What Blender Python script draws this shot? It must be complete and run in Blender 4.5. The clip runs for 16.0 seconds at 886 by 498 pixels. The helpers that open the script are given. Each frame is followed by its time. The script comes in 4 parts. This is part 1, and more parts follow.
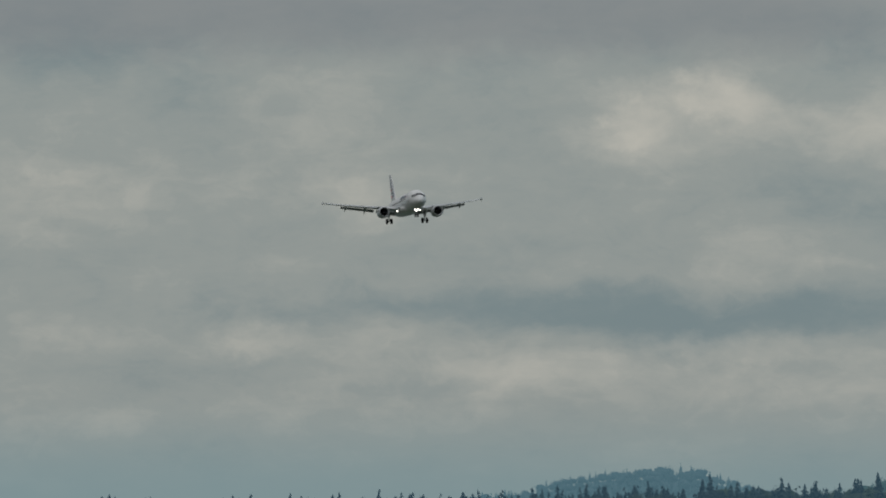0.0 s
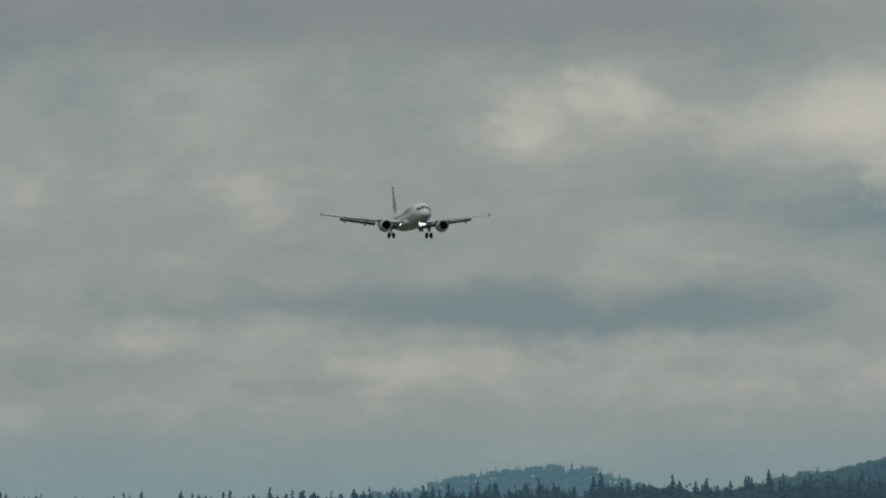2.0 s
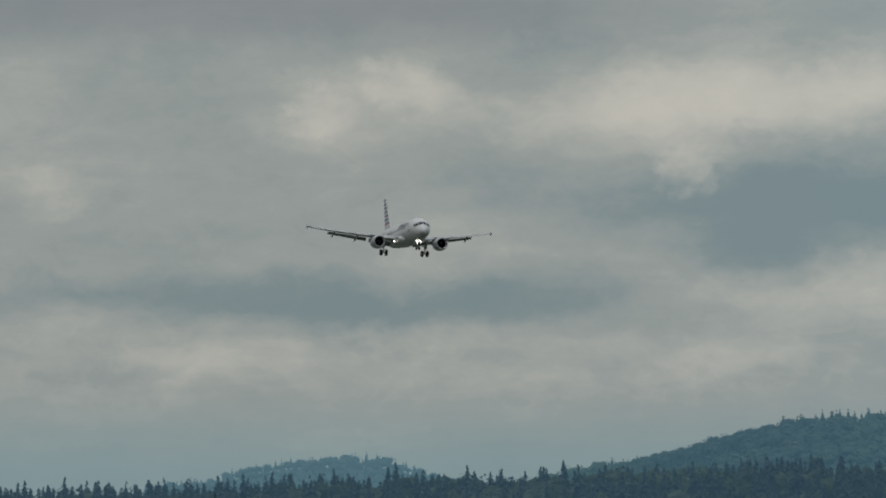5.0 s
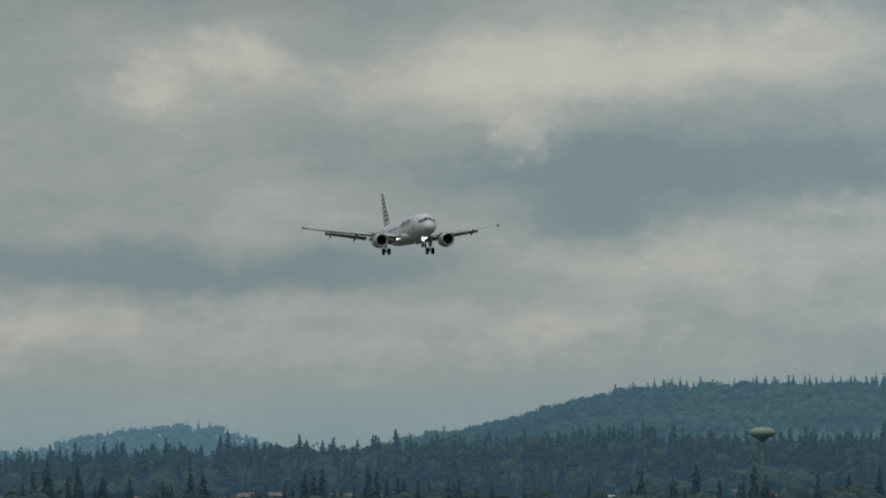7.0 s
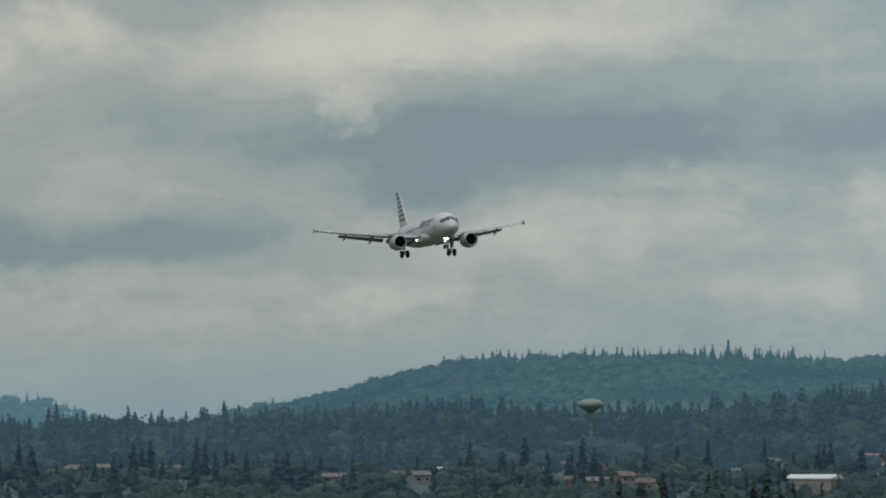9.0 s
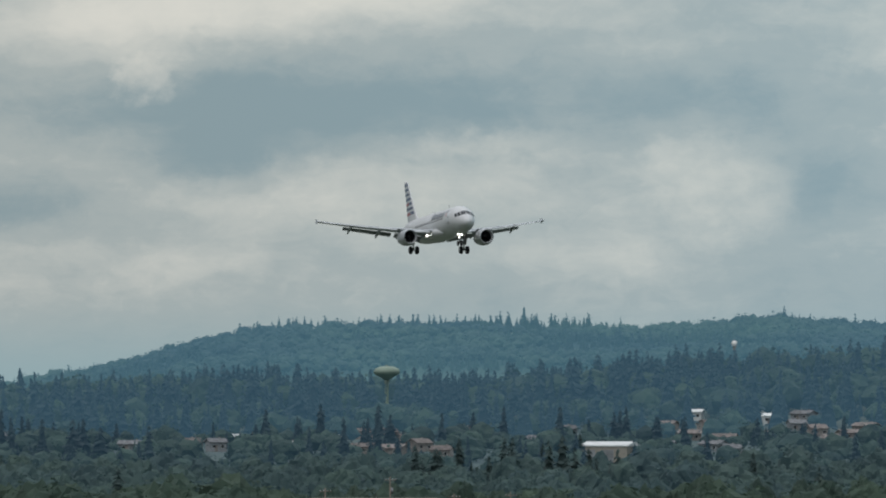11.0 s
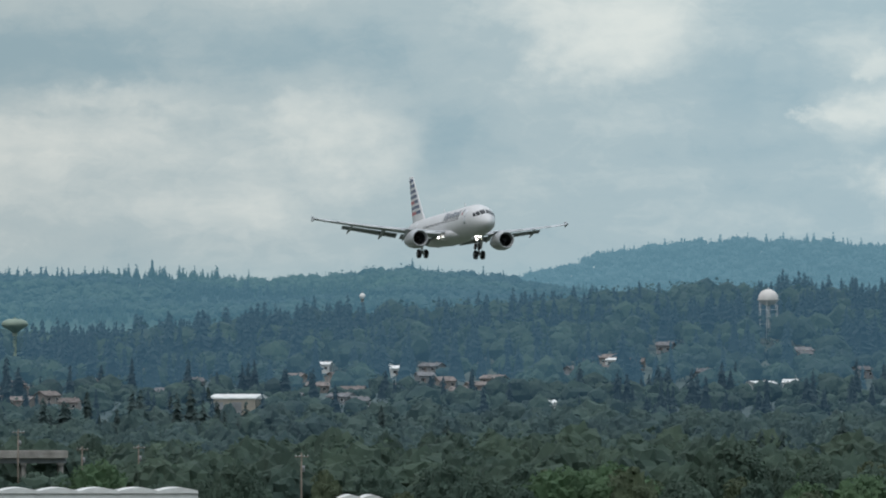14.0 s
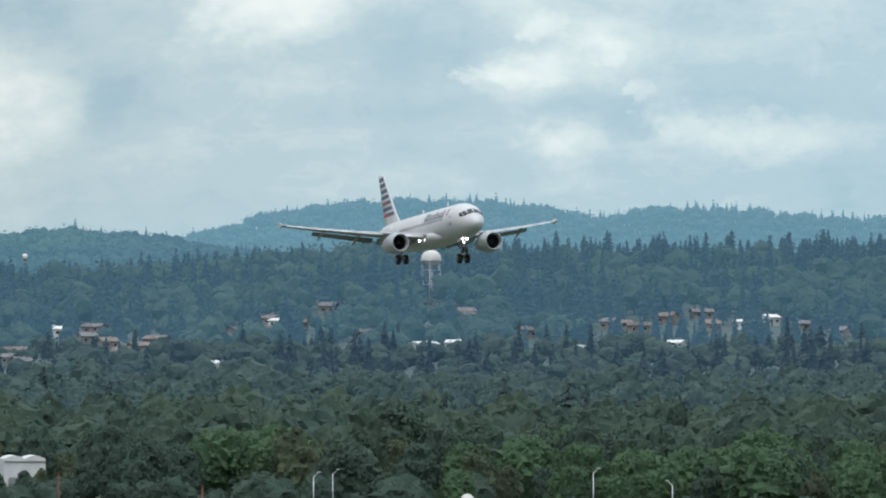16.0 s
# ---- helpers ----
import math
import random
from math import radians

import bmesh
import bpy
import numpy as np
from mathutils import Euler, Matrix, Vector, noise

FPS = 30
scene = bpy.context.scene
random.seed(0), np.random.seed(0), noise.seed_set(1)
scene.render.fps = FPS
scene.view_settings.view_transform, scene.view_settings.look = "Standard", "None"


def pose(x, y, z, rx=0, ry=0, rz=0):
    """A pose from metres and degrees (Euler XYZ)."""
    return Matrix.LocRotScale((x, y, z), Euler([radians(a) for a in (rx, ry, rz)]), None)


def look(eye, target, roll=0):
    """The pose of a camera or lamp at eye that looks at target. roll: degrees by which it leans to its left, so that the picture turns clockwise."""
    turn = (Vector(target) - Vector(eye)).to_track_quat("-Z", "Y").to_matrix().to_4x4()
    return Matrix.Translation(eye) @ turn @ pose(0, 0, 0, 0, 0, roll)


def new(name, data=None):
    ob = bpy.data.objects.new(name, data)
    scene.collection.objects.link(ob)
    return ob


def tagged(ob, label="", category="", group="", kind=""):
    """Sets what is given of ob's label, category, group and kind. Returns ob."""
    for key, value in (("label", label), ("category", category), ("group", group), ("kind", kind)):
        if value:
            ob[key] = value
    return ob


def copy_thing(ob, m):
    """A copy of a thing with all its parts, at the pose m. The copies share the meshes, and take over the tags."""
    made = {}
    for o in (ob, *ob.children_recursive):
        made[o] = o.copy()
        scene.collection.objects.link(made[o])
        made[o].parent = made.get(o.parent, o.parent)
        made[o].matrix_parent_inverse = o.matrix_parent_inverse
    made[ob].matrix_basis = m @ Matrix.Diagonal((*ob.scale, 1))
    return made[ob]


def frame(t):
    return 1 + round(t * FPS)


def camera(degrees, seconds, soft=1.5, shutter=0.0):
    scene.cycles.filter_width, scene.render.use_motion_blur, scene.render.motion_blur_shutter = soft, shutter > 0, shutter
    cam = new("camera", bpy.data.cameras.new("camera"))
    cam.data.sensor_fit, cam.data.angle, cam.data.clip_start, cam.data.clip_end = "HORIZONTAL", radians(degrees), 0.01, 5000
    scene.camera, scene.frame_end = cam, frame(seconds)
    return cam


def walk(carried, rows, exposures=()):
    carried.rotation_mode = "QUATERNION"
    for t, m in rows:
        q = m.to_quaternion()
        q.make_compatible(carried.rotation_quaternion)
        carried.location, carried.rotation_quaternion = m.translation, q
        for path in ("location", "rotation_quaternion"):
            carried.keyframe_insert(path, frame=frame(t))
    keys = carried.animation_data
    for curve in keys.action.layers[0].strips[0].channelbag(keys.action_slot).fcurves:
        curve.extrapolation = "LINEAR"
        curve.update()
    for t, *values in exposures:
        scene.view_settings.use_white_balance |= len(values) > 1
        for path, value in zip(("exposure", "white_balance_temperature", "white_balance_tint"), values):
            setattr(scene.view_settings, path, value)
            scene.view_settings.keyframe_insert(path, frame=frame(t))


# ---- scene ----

# ---------------------------------------------------------------- camera
# A tripod pan with a long lens from a roof 30 m above the airfield plain.
EYE = 30.0
cam = camera(4.8, 16.0, soft=2.0)
PAN = [
    (0, 91.4059, 4.2453), (0.5, 91.4059, 4.0860), (1, 91.3967, 3.9359), (1.5, 91.3906, 3.7950),
    (2, 91.3906, 3.6541), (2.5, 91.3814, 3.4795), (3, 91.3722, 3.3019), (3.5, 91.3661, 3.1242),
    (4, 91.3569, 2.9313), (4.2, 91.3538, 2.8516), (6.3, 91.2589, 1.9848), (6.5, 91.2344, 1.8837),
    (7, 91.1701, 1.6326), (7.5, 91.1180, 1.4028), (8, 91.0812, 1.1854), (8.5, 91.0475, 0.9526),
    (8.7, 91.0353, 0.8546), (10.8, 90.8638, -0.2864), (11, 90.8393, -0.4028), (11.5, 90.7811, -0.7029),
    (12, 90.7290, -0.9939), (12.5, 90.6892, -1.3033), (13, 90.6524, -1.6586), (13.5, 90.6157, -2.0384),
    (14, 90.5820, -2.4182), (14.5, 90.5360, -2.8685), (15, 90.4717, -3.3294), (15.5, 90.4166, -3.7919),
    (16, 90.3676, -4.2453)]
EXPOSURES = [(0, -0.42, 6500, 10), (6.5, -0.36, 6450, 10), (8.5, -0.28, 6400, 10), (11, 0.03, 6300, 10), (12.5, 0.15, 6250, 10), (14, 0.28, 6220, 10), (16, 0.6, 6150, 10)]
walk(cam, [(t, pose(0, 0, EYE, rx, 0, rz)) for t, rx, rz in PAN], EXPOSURES)

# The land is placed to fit the camera's view, on a chart of bearings: u to the right and v downwards,
# in steps of STEP radians, straight ahead at u = 2170 and level with the eye at v = 900.
STEP = 1 / 18706


def spot(u, d, z=0.0):
    """The place d metres out on the bearing u, at the height z."""
    a = (u - 2170) * STEP
    return Vector((d * math.sin(a), d * math.cos(a), z))


def height(v, d):
    """The height that stands at v on the chart, d metres out."""
    return EYE + d * math.tan((900 - v) * STEP)


# ---------------------------------------------------------------- sky and light
def world_sky():
    w = bpy.data.worlds.new("sky")
    scene.world = w
    w.use_nodes = True
    nt = w.node_tree
    nt.nodes.clear()

    def node(kind, **kw):
        n = nt.nodes.new(kind)
        for k, v in kw.items():
            if k == "operation":
                n.operation = v
        return n

    def wire(a, b):
        nt.links.new(a, b)

    def math_node(op, a, b=None, c=None, clamp=False):
        n = nt.nodes.new("ShaderNodeMath")
        n.operation, n.use_clamp = op, clamp
        for i, x in enumerate((a, b, c)):
            if x is None:
                continue
            if isinstance(x, (int, float)):
                n.inputs[i].default_value = x
            else:
                wire(x, n.inputs[i])
        return n.outputs[0]

    def mix_colour(fac, a, b):
        n = nt.nodes.new("ShaderNodeMix")
        n.data_type, n.clamp_factor = "RGBA", True
        for s, x in ((n.inputs[0], fac), (n.inputs[6], a), (n.inputs[7], b)):
            if isinstance(x, (int, float)):
                s.default_value = x
            elif isinstance(x, tuple):
                s.default_value = (*x, 1)
            else:
                wire(x, s)
        return n.outputs[2]

    def span(x, lo, hi, a=0.0, b=1.0, shape="SMOOTHSTEP"):
        n = nt.nodes.new("ShaderNodeMapRange")
        n.interpolation_type = shape
        for i, val in enumerate((lo, hi, a, b), 1):
            n.inputs[i].default_value = val
        wire(x, n.inputs[0])
        return n.outputs[0]

    coord = nt.nodes.new("ShaderNodeTexCoord")
    sep = nt.nodes.new("ShaderNodeSeparateXYZ")
    wire(coord.outputs["Generated"], sep.inputs[0])
    x, y, z = sep.outputs
    flat = math_node("SQRT", math_node("ADD", math_node("MULTIPLY", x, x), math_node("MULTIPLY", y, y)))
    rise = math_node("ARCTAN2", z, flat)
    u = math_node("MULTIPLY_ADD", math_node("ARCTAN2", x, y), 1 / STEP, 2170.0)
    v = math_node("MULTIPLY_ADD", rise, -1 / STEP, 900.0)
    chart = nt.nodes.new("ShaderNodeCombineXYZ")
    wire(u, chart.inputs[0]), wire(v, chart.inputs[1])

    def noise_at(vec, su, sv, detail, rough, seed, distort=0.0):
        m = nt.nodes.new("ShaderNodeMapping")
        m.inputs["Scale"].default_value = (1 / su, 1 / sv, 1)
        m.inputs["Location"].default_value = (seed, seed * 0.7, seed * 1.3)
        wire(vec, m.inputs[0])
        n = nt.nodes.new("ShaderNodeTexNoise")
        n.inputs["Scale"].default_value = 1.0
        n.inputs["Detail"].default_value, n.inputs["Roughness"].default_value = detail, rough
        n.inputs["Distortion"].default_value = distort
        wire(m.outputs[0], n.inputs["Vector"])
        return n

    # curl the chart a little, so that the banks get ragged, billowing edges
    curl = noise_at(chart.outputs[0], 150, 95, 5, 0.55, 3.0)
    off = nt.nodes.new("ShaderNodeVectorMath")
    off.operation = "MULTIPLY_ADD"
    off.inputs[1].default_value = (190, 110, 0)
    off.inputs[2].default_value = (-95, -55, 0)
    wire(curl.outputs["Color"], off.inputs[0])
    bent = nt.nodes.new("ShaderNodeVectorMath")
    wire(chart.outputs[0], bent.inputs[0]), wire(off.outputs[0], bent.inputs[1])
    field = math_node("MULTIPLY_ADD", noise_at(chart.outputs[0], 420, 130, 6, 0.55, 8.0, 0.4).outputs["Fac"], 1.9, -0.95)
    field = math_node("MULTIPLY_ADD", noise_at(chart.outputs[0], 95, 55, 5, 0.6, 5.0, 0.6).outputs["Fac"], 0.8, math_node("ADD", field, -0.4))
    field = math_node("MULTIPLY_ADD", noise_at(bent.outputs[0], 170, 115, 4, 0.5, 11.0, 0.3).outputs["Fac"], 1.4, math_node("ADD", field, -0.7))

    def bank(amount, places):
        """Cloud banks of one strength: (u, v, half width, half height) each."""
        nonlocal field
        for bu, bv, ru, rv in places:
            ru, rv = 1.25 * ru, 1.25 * rv
            m = nt.nodes.new("ShaderNodeMapping")
            m.inputs["Scale"].default_value = (1 / ru, 1 / rv, 1)
            m.inputs["Location"].default_value = (-bu / ru, -bv / rv, 0)
            wire(bent.outputs[0], m.inputs[0])
            g = nt.nodes.new("ShaderNodeTexGradient")
            g.gradient_type = "SPHERICAL"
            wire(m.outputs[0], g.inputs[0])
            field = math_node("MULTIPLY_ADD", g.outputs["Fac"], amount, field)

    # sunlit heads of cloud
    bank(1.15, [(1300, 172, 150, 85), (1110, 228, 110, 90), (1700, 215, 160, 90), (1830, 198, 260, 95),
                (3240, 345, 280, 170), (3255, 300, 150, 80), (3705, 468, 130, 50), (3845, 426, 90, 55), (2070, 190, 280, 80)])
    bank(0.75, [(2330, 140, 330, 85), (1762, 320, 110, 60), (2240, 205, 380, 60), (2820, 225, 330, 85),
                (2780, 515, 190, 120), (2620, 630, 220, 70), (2310, 455, 330, 65),
                (3765, 592, 140, 90)])
    bank(0.55, [(1810, 512, 230, 70), (1690, 680, 190, 65), (640, 343, 90, 60), (470, 590, 240, 55),
                (850, 650, 230, 60), (935, 690, 150, 40), (1480, 232, 140, 90), (1353, 447, 250, 80),
                (3962, 556, 140, 60), (4160, 590, 260, 80), (3745, 390, 110, 60), (1900, 655, 200, 60),
                (2080, 534, 340, 90), (2520, 524, 240, 70), (2220, 557, 280, 70), (4200, 369, 300, 80)])
    bank(0.38, [(480, 300, 270, 120), (90, 330, 190, 90), (1080, 640, 220, 55), (1303, 697, 280, 55),
                (1853, 637, 200, 55), (210, 745, 110, 40), (3017, 555, 160, 110), (3420, 664, 220, 45),
                (3522, 484, 60, 25), (3610, 334, 180, 70), (3780, 320, 180, 60), (3922, 449, 160, 60), (120, 640, 260, 60), (560, 700, 300, 60),
                (2420, 640, 260, 60), (1560, 620, 260, 50), (740, 250, 260, 90), (700, 370, 160, 60)])
    # grey undersides and gaps
    bank(-0.8, [(1893, 400, 330, 120), (2180, 357, 380, 110), (1893, 477, 160, 55), (870, 545, 480, 45),
                (1170, 560, 340, 50), (1250, 592, 200, 40), (2000, 385, 380, 90), (2380, 380, 260, 80)])
    bank(-0.55, [(1490, 545, 200, 60), (1473, 367, 250, 80), (2700, 358, 300, 85), (2964, 520, 95, 80),
                 (150, 95, 400, 70), (600, 15, 700, 70), (1250, 15, 350, 65), (1550, 60, 200, 60), (150, 40, 350, 70), (2900, 365, 240, 80),
                 (350, 525, 320, 60), (1577, 545, 200, 60), (400, 400, 200, 60), (950, 420, 300, 80)])
    bank(-0.38, [(3600, 430, 150, 50), (3772, 524, 260, 45), (3472, 459, 190, 100), (4080, 512, 300, 50),
                 (4290, 659, 200, 60), (300, 660, 260, 50), (1000, 130, 200, 120), (780, 180, 200, 90)])

    # ragged shreds at a finer scale
    field = math_node("MULTIPLY_ADD", noise_at(bent.outputs[0], 46, 26, 5, 0.62, 21.0, 0.8).outputs["Fac"], 0.7, math_node("ADD", field, -0.35))
    field = math_node("MULTIPLY_ADD", noise_at(chart.outputs[0], 260, 42, 5, 0.6, 31.0, 1.2).outputs["Fac"], 0.4, math_node("ADD", field, -0.2))

    # billowing heads with a firm edge, and firm blue-grey hollows between them
    puff = noise_at(chart.outputs[0], 62, 46, 6, 0.58, 17.0)
    swell = nt.nodes.new("ShaderNodeVectorMath")
    swell.operation = "MULTIPLY_ADD"
    swell.inputs[1].default_value = (130, 92, 0)
    swell.inputs[2].default_value = (-65, -46, 0)
    wire(puff.outputs["Color"], swell.inputs[0])
    curled = nt.nodes.new("ShaderNodeVectorMath")
    wire(chart.outputs[0], curled.inputs[0]), wire(swell.outputs[0], curled.inputs[1])

    def firm(places, soft_edge):
        """The union of rounded shapes (u, v, half width, half height, strength) with curled, fairly sharp edges."""
        total = None
        for bu, bv, ru, rv, k in places:
            m = nt.nodes.new("ShaderNodeMapping")
            m.inputs["Scale"].default_value = (1 / ru, 1 / rv, 1)
            m.inputs["Location"].default_value = (-bu / ru, -bv / rv, 0)
            wire(curled.outputs[0], m.inputs[0])
            g = nt.nodes.new("ShaderNodeTexGradient")
            g.gradient_type = "SPHERICAL"
            wire(m.outputs[0], g.inputs[0])
            part_of = math_node("MULTIPLY", span(g.outputs["Fac"], 0.02, soft_edge), k)
            total = part_of if total is None else math_node("MAXIMUM", total, part_of)
        return total

    heads = firm([(1275, 175, 120, 62, 0.85), (1125, 225, 80, 62, 0.75), (1500, 240, 90, 60, 0.3), (640, 335, 60, 40, 0.25), (105, 312, 90, 26, 0.3),
                  (1700, 205, 120, 70, 0.8), (1830, 190, 190, 62, 0.85), (1775, 318, 75, 62, 0.65), (2060, 165, 170, 70, 0.7), (2290, 140, 200, 80, 0.8)], 0.62)
    heads = math_node("MAXIMUM", heads, firm([(3250, 345, 200, 95, 0.75), (3215, 290, 190, 80, 0.6), (2800, 520, 170, 120, 0.5), (2730, 470, 150, 60, 0.45), (3702, 466, 95, 38, 0.75),
                                              (3612, 470, 34, 22, 0.6), (3847, 428, 46, 40, 0.8), (3735, 388, 55, 36, 0.6), (3902, 508, 34, 30, 0.5)], 0.6))
    heads = math_node("MAXIMUM", heads, firm([(3762, 584, 100, 62, 0.7), (3975, 556, 90, 48, 0.5), (4140, 585, 190, 58, 0.5), (1815, 660, 120, 60, 0.35), (1300, 620, 260, 36, 0.3), (460, 605, 130, 40, 0.4),
                                              (880, 655, 170, 40, 0.3), (2100, 500, 160, 60, 0.35), (2380, 445, 240, 40, 0.4), (1870, 540, 150, 50, 0.35), (215, 745, 70, 34, 0.2)], 0.8))
    hollows = firm([(2000, 385, 260, 110, 0.75), (1885, 450, 120, 70, 0.7), (2210, 395, 240, 80, 0.55), (1010, 552, 300, 42, 0.6), (800, 545, 260, 34, 0.5), (1230, 592, 110, 32, 0.5),
                    (2660, 350, 170, 60, 0.5), (2960, 525, 70, 80, 0.55), (1480, 560, 220, 34, 0.5), (3470, 420, 70, 110, 0.35), (3880, 560, 40, 60, 0.4), (4080, 522, 150, 30, 0.45), (700, 690, 190, 26, 0.25)], 0.6)

    # the sky pales and turns bluer towards the clearing, and goes on as a grey lid behind the view
    west = span(u, 1200, 4200)
    thick = mix_colour(west, (0.238, 0.312, 0.332), (0.225, 0.345, 0.40))
    mid = mix_colour(west, (0.382, 0.420, 0.405), (0.320, 0.420, 0.45))
    head = mix_colour(west, (0.68, 0.655, 0.58), (0.62, 0.655, 0.61))
    dark = mix_colour(span(field, -1.5, 0.2), thick, mid)
    cloud = mix_colour(span(field, 0.1, 2.2, shape="LINEAR"), dark, head)
    cloud = mix_colour(math_node("MULTIPLY", hollows, 0.7), cloud, thick)
    grainy = span(puff.outputs["Fac"], 0.25, 0.75, 0.30, 0.90)
    cloud = mix_colour(math_node("MULTIPLY", heads, grainy), cloud, head)
    # a heavier, purplish deck hangs over the start of the view
    deck = math_node("MULTIPLY", span(math_node("MULTIPLY_ADD", puff.outputs["Fac"], 70.0, v), 190, 60, shape="SMOOTHERSTEP"), span(u, 2000, 1300))
    cloud = mix_colour(math_node("MULTIPLY", deck, 0.65), cloud, (0.275, 0.295, 0.315))
    # moist air towards the horizon takes a blue-green cast
    low = mix_colour(west, (0.265, 0.385, 0.41), (0.25, 0.39, 0.445))
    cloud = mix_colour(span(v, 690, 880, 0.0, 0.85), cloud, low)
    # overhead the overcast is thinner and brighter
    lid = mix_colour(span(rise, 0.06, 1.1), cloud, (0.98, 1.02, 1.06))

    sky = nt.nodes.new("ShaderNodeTexSky")
    sky.sky_type, sky.sun_disc = "NISHITA", False
    sky.sun_elevation, sky.sun_rotation = SUN_UP, SUN_TURN
    faint = nt.nodes.new("ShaderNodeVectorMath")
    faint.operation = "SCALE"
    faint.inputs["Scale"].default_value = 0.08
    wire(sky.outputs[0], faint.inputs[0])
    both = mix_colour(0.94, faint.outputs[0], lid)
    bg = nt.nodes.new("ShaderNodeBackground")
    out = nt.nodes.new("ShaderNodeOutputWorld")
    wire(both, bg.inputs[0])
    bg.inputs[1].default_value = 1.0
    wire(bg.outputs[0], out.inputs[0])


SUN_UP, SUN_TURN = radians(58), radians(205)
world_sky()
sun_data = bpy.data.lights.new("sun", "SUN")
sun_data.energy, sun_data.angle, sun_data.color = 0.6, radians(30), (1.0, 0.96, 0.9)
sun = new("sun", sun_data)
sun.matrix_world = look((0, 0, 0), (-math.sin(SUN_TURN) * math.cos(SUN_UP), -math.cos(SUN_TURN) * math.cos(SUN_UP), -math.sin(SUN_UP)))


# ---------------------------------------------------------------- materials
def material(name, colour, rough=0.6, metal=0.0, vary=0.15, grain=1.0, bump=0.0, by="position", glow=None, coat=0.0, tint=None):
    """A surface whose colour drifts at two scales; by 'island' leaves and clumps differ one by one, by 'object' pieces do."""
    m = bpy.data.materials.new(name)
    m.use_nodes = True
    nt = m.node_tree
    b = nt.nodes["Principled BSDF"]
    b.inputs["Roughness"].default_value, b.inputs["Metallic"].default_value = rough, metal
    b.inputs["Coat Weight"].default_value = coat
    geo = nt.nodes.new("ShaderNodeNewGeometry")
    tc = nt.nodes.new("ShaderNodeTexCoord")
    src = tc.outputs["Object"]
    noises = []
    for k, s in enumerate((grain, grain * 9)):
        n = nt.nodes.new("ShaderNodeTexNoise")
        n.inputs["Scale"].default_value, n.inputs["Detail"].default_value = s, 4
        nt.links.new(src, n.inputs["Vector"])
        noises.append(n.outputs["Fac"])
    ramp = nt.nodes.new("ShaderNodeMix")
    ramp.data_type = "RGBA"
    other = tint or tuple(c * (1 - 2.2 * vary) for c in colour)
    ramp.inputs[6].default_value, ramp.inputs[7].default_value = (*colour, 1), (*other, 1)
    mr = nt.nodes.new("ShaderNodeMapRange")
    mr.inputs[1].default_value, mr.inputs[2].default_value = 0.32, 0.68
    nt.links.new(noises[0], mr.inputs[0])
    nt.links.new(mr.outputs[0], ramp.inputs[0])
    fine = nt.nodes.new("ShaderNodeMapRange")
    fine.inputs[3].default_value, fine.inputs[4].default_value = 1 - vary, 1 + vary
    if by == "island":
        nt.links.new(geo.outputs["Random Per Island"], fine.inputs[0])
    elif by == "object":
        oi = nt.nodes.new("ShaderNodeObjectInfo")
        nt.links.new(oi.outputs["Random"], fine.inputs[0])
    else:
        nt.links.new(noises[1], fine.inputs[0])
    mul = nt.nodes.new("ShaderNodeVectorMath")
    mul.operation = "SCALE"
    nt.links.new(ramp.outputs[2], mul.inputs[0])
    nt.links.new(fine.outputs[0], mul.inputs["Scale"])
    nt.links.new(mul.outputs[0], b.inputs["Base Color"])
    if by == "island":
        thin = nt.nodes.new("ShaderNodeBsdfTranslucent")
        nt.links.new(mul.outputs[0], thin.inputs["Color"])
        both = nt.nodes.new("ShaderNodeMixShader")
        both.inputs[0].default_value = 0.35
        nt.links.new(b.outputs[0], both.inputs[1])
        nt.links.new(thin.outputs[0], both.inputs[2])
        nt.links.new(both.outputs[0], nt.nodes["Material Output"].inputs["Surface"])
    if bump:
        bp = nt.nodes.new("ShaderNodeBump")
        bp.inputs["Strength"].default_value, bp.inputs["Distance"].default_value = bump, 0.02
        nt.links.new(noises[1], bp.inputs["Height"])
        nt.links.new(bp.outputs[0], b.inputs["Normal"])
    if glow:
        b.inputs["Emission Color"].default_value = (*glow[0], 1)
        b.inputs["Emission Strength"].default_value = glow[1]
    return m


M = {}
M["grass"] = material("grass", (0.040, 0.060, 0.034), 0.9, vary=0.3, grain=0.02, tint=(0.052, 0.062, 0.042))
# backdrop ridge and hills: air haze is put into the foliage as blue emission
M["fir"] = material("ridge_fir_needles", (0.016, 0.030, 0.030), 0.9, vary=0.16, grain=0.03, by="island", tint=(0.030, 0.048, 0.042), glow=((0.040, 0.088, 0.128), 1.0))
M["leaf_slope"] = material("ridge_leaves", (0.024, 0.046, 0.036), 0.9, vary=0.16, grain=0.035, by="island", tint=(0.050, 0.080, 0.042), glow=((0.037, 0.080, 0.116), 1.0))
# stronger blue emission farther out imitates thicker haze
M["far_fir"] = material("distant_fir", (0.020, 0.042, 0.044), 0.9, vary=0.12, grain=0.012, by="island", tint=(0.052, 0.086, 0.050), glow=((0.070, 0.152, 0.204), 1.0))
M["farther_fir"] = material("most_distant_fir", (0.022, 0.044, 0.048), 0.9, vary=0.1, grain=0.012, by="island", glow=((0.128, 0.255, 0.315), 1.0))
# garden trees get a weaker blue emission, again in place of haze
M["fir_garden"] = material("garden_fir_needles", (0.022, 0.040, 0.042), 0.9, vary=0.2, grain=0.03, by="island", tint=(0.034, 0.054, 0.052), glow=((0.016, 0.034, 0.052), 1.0))
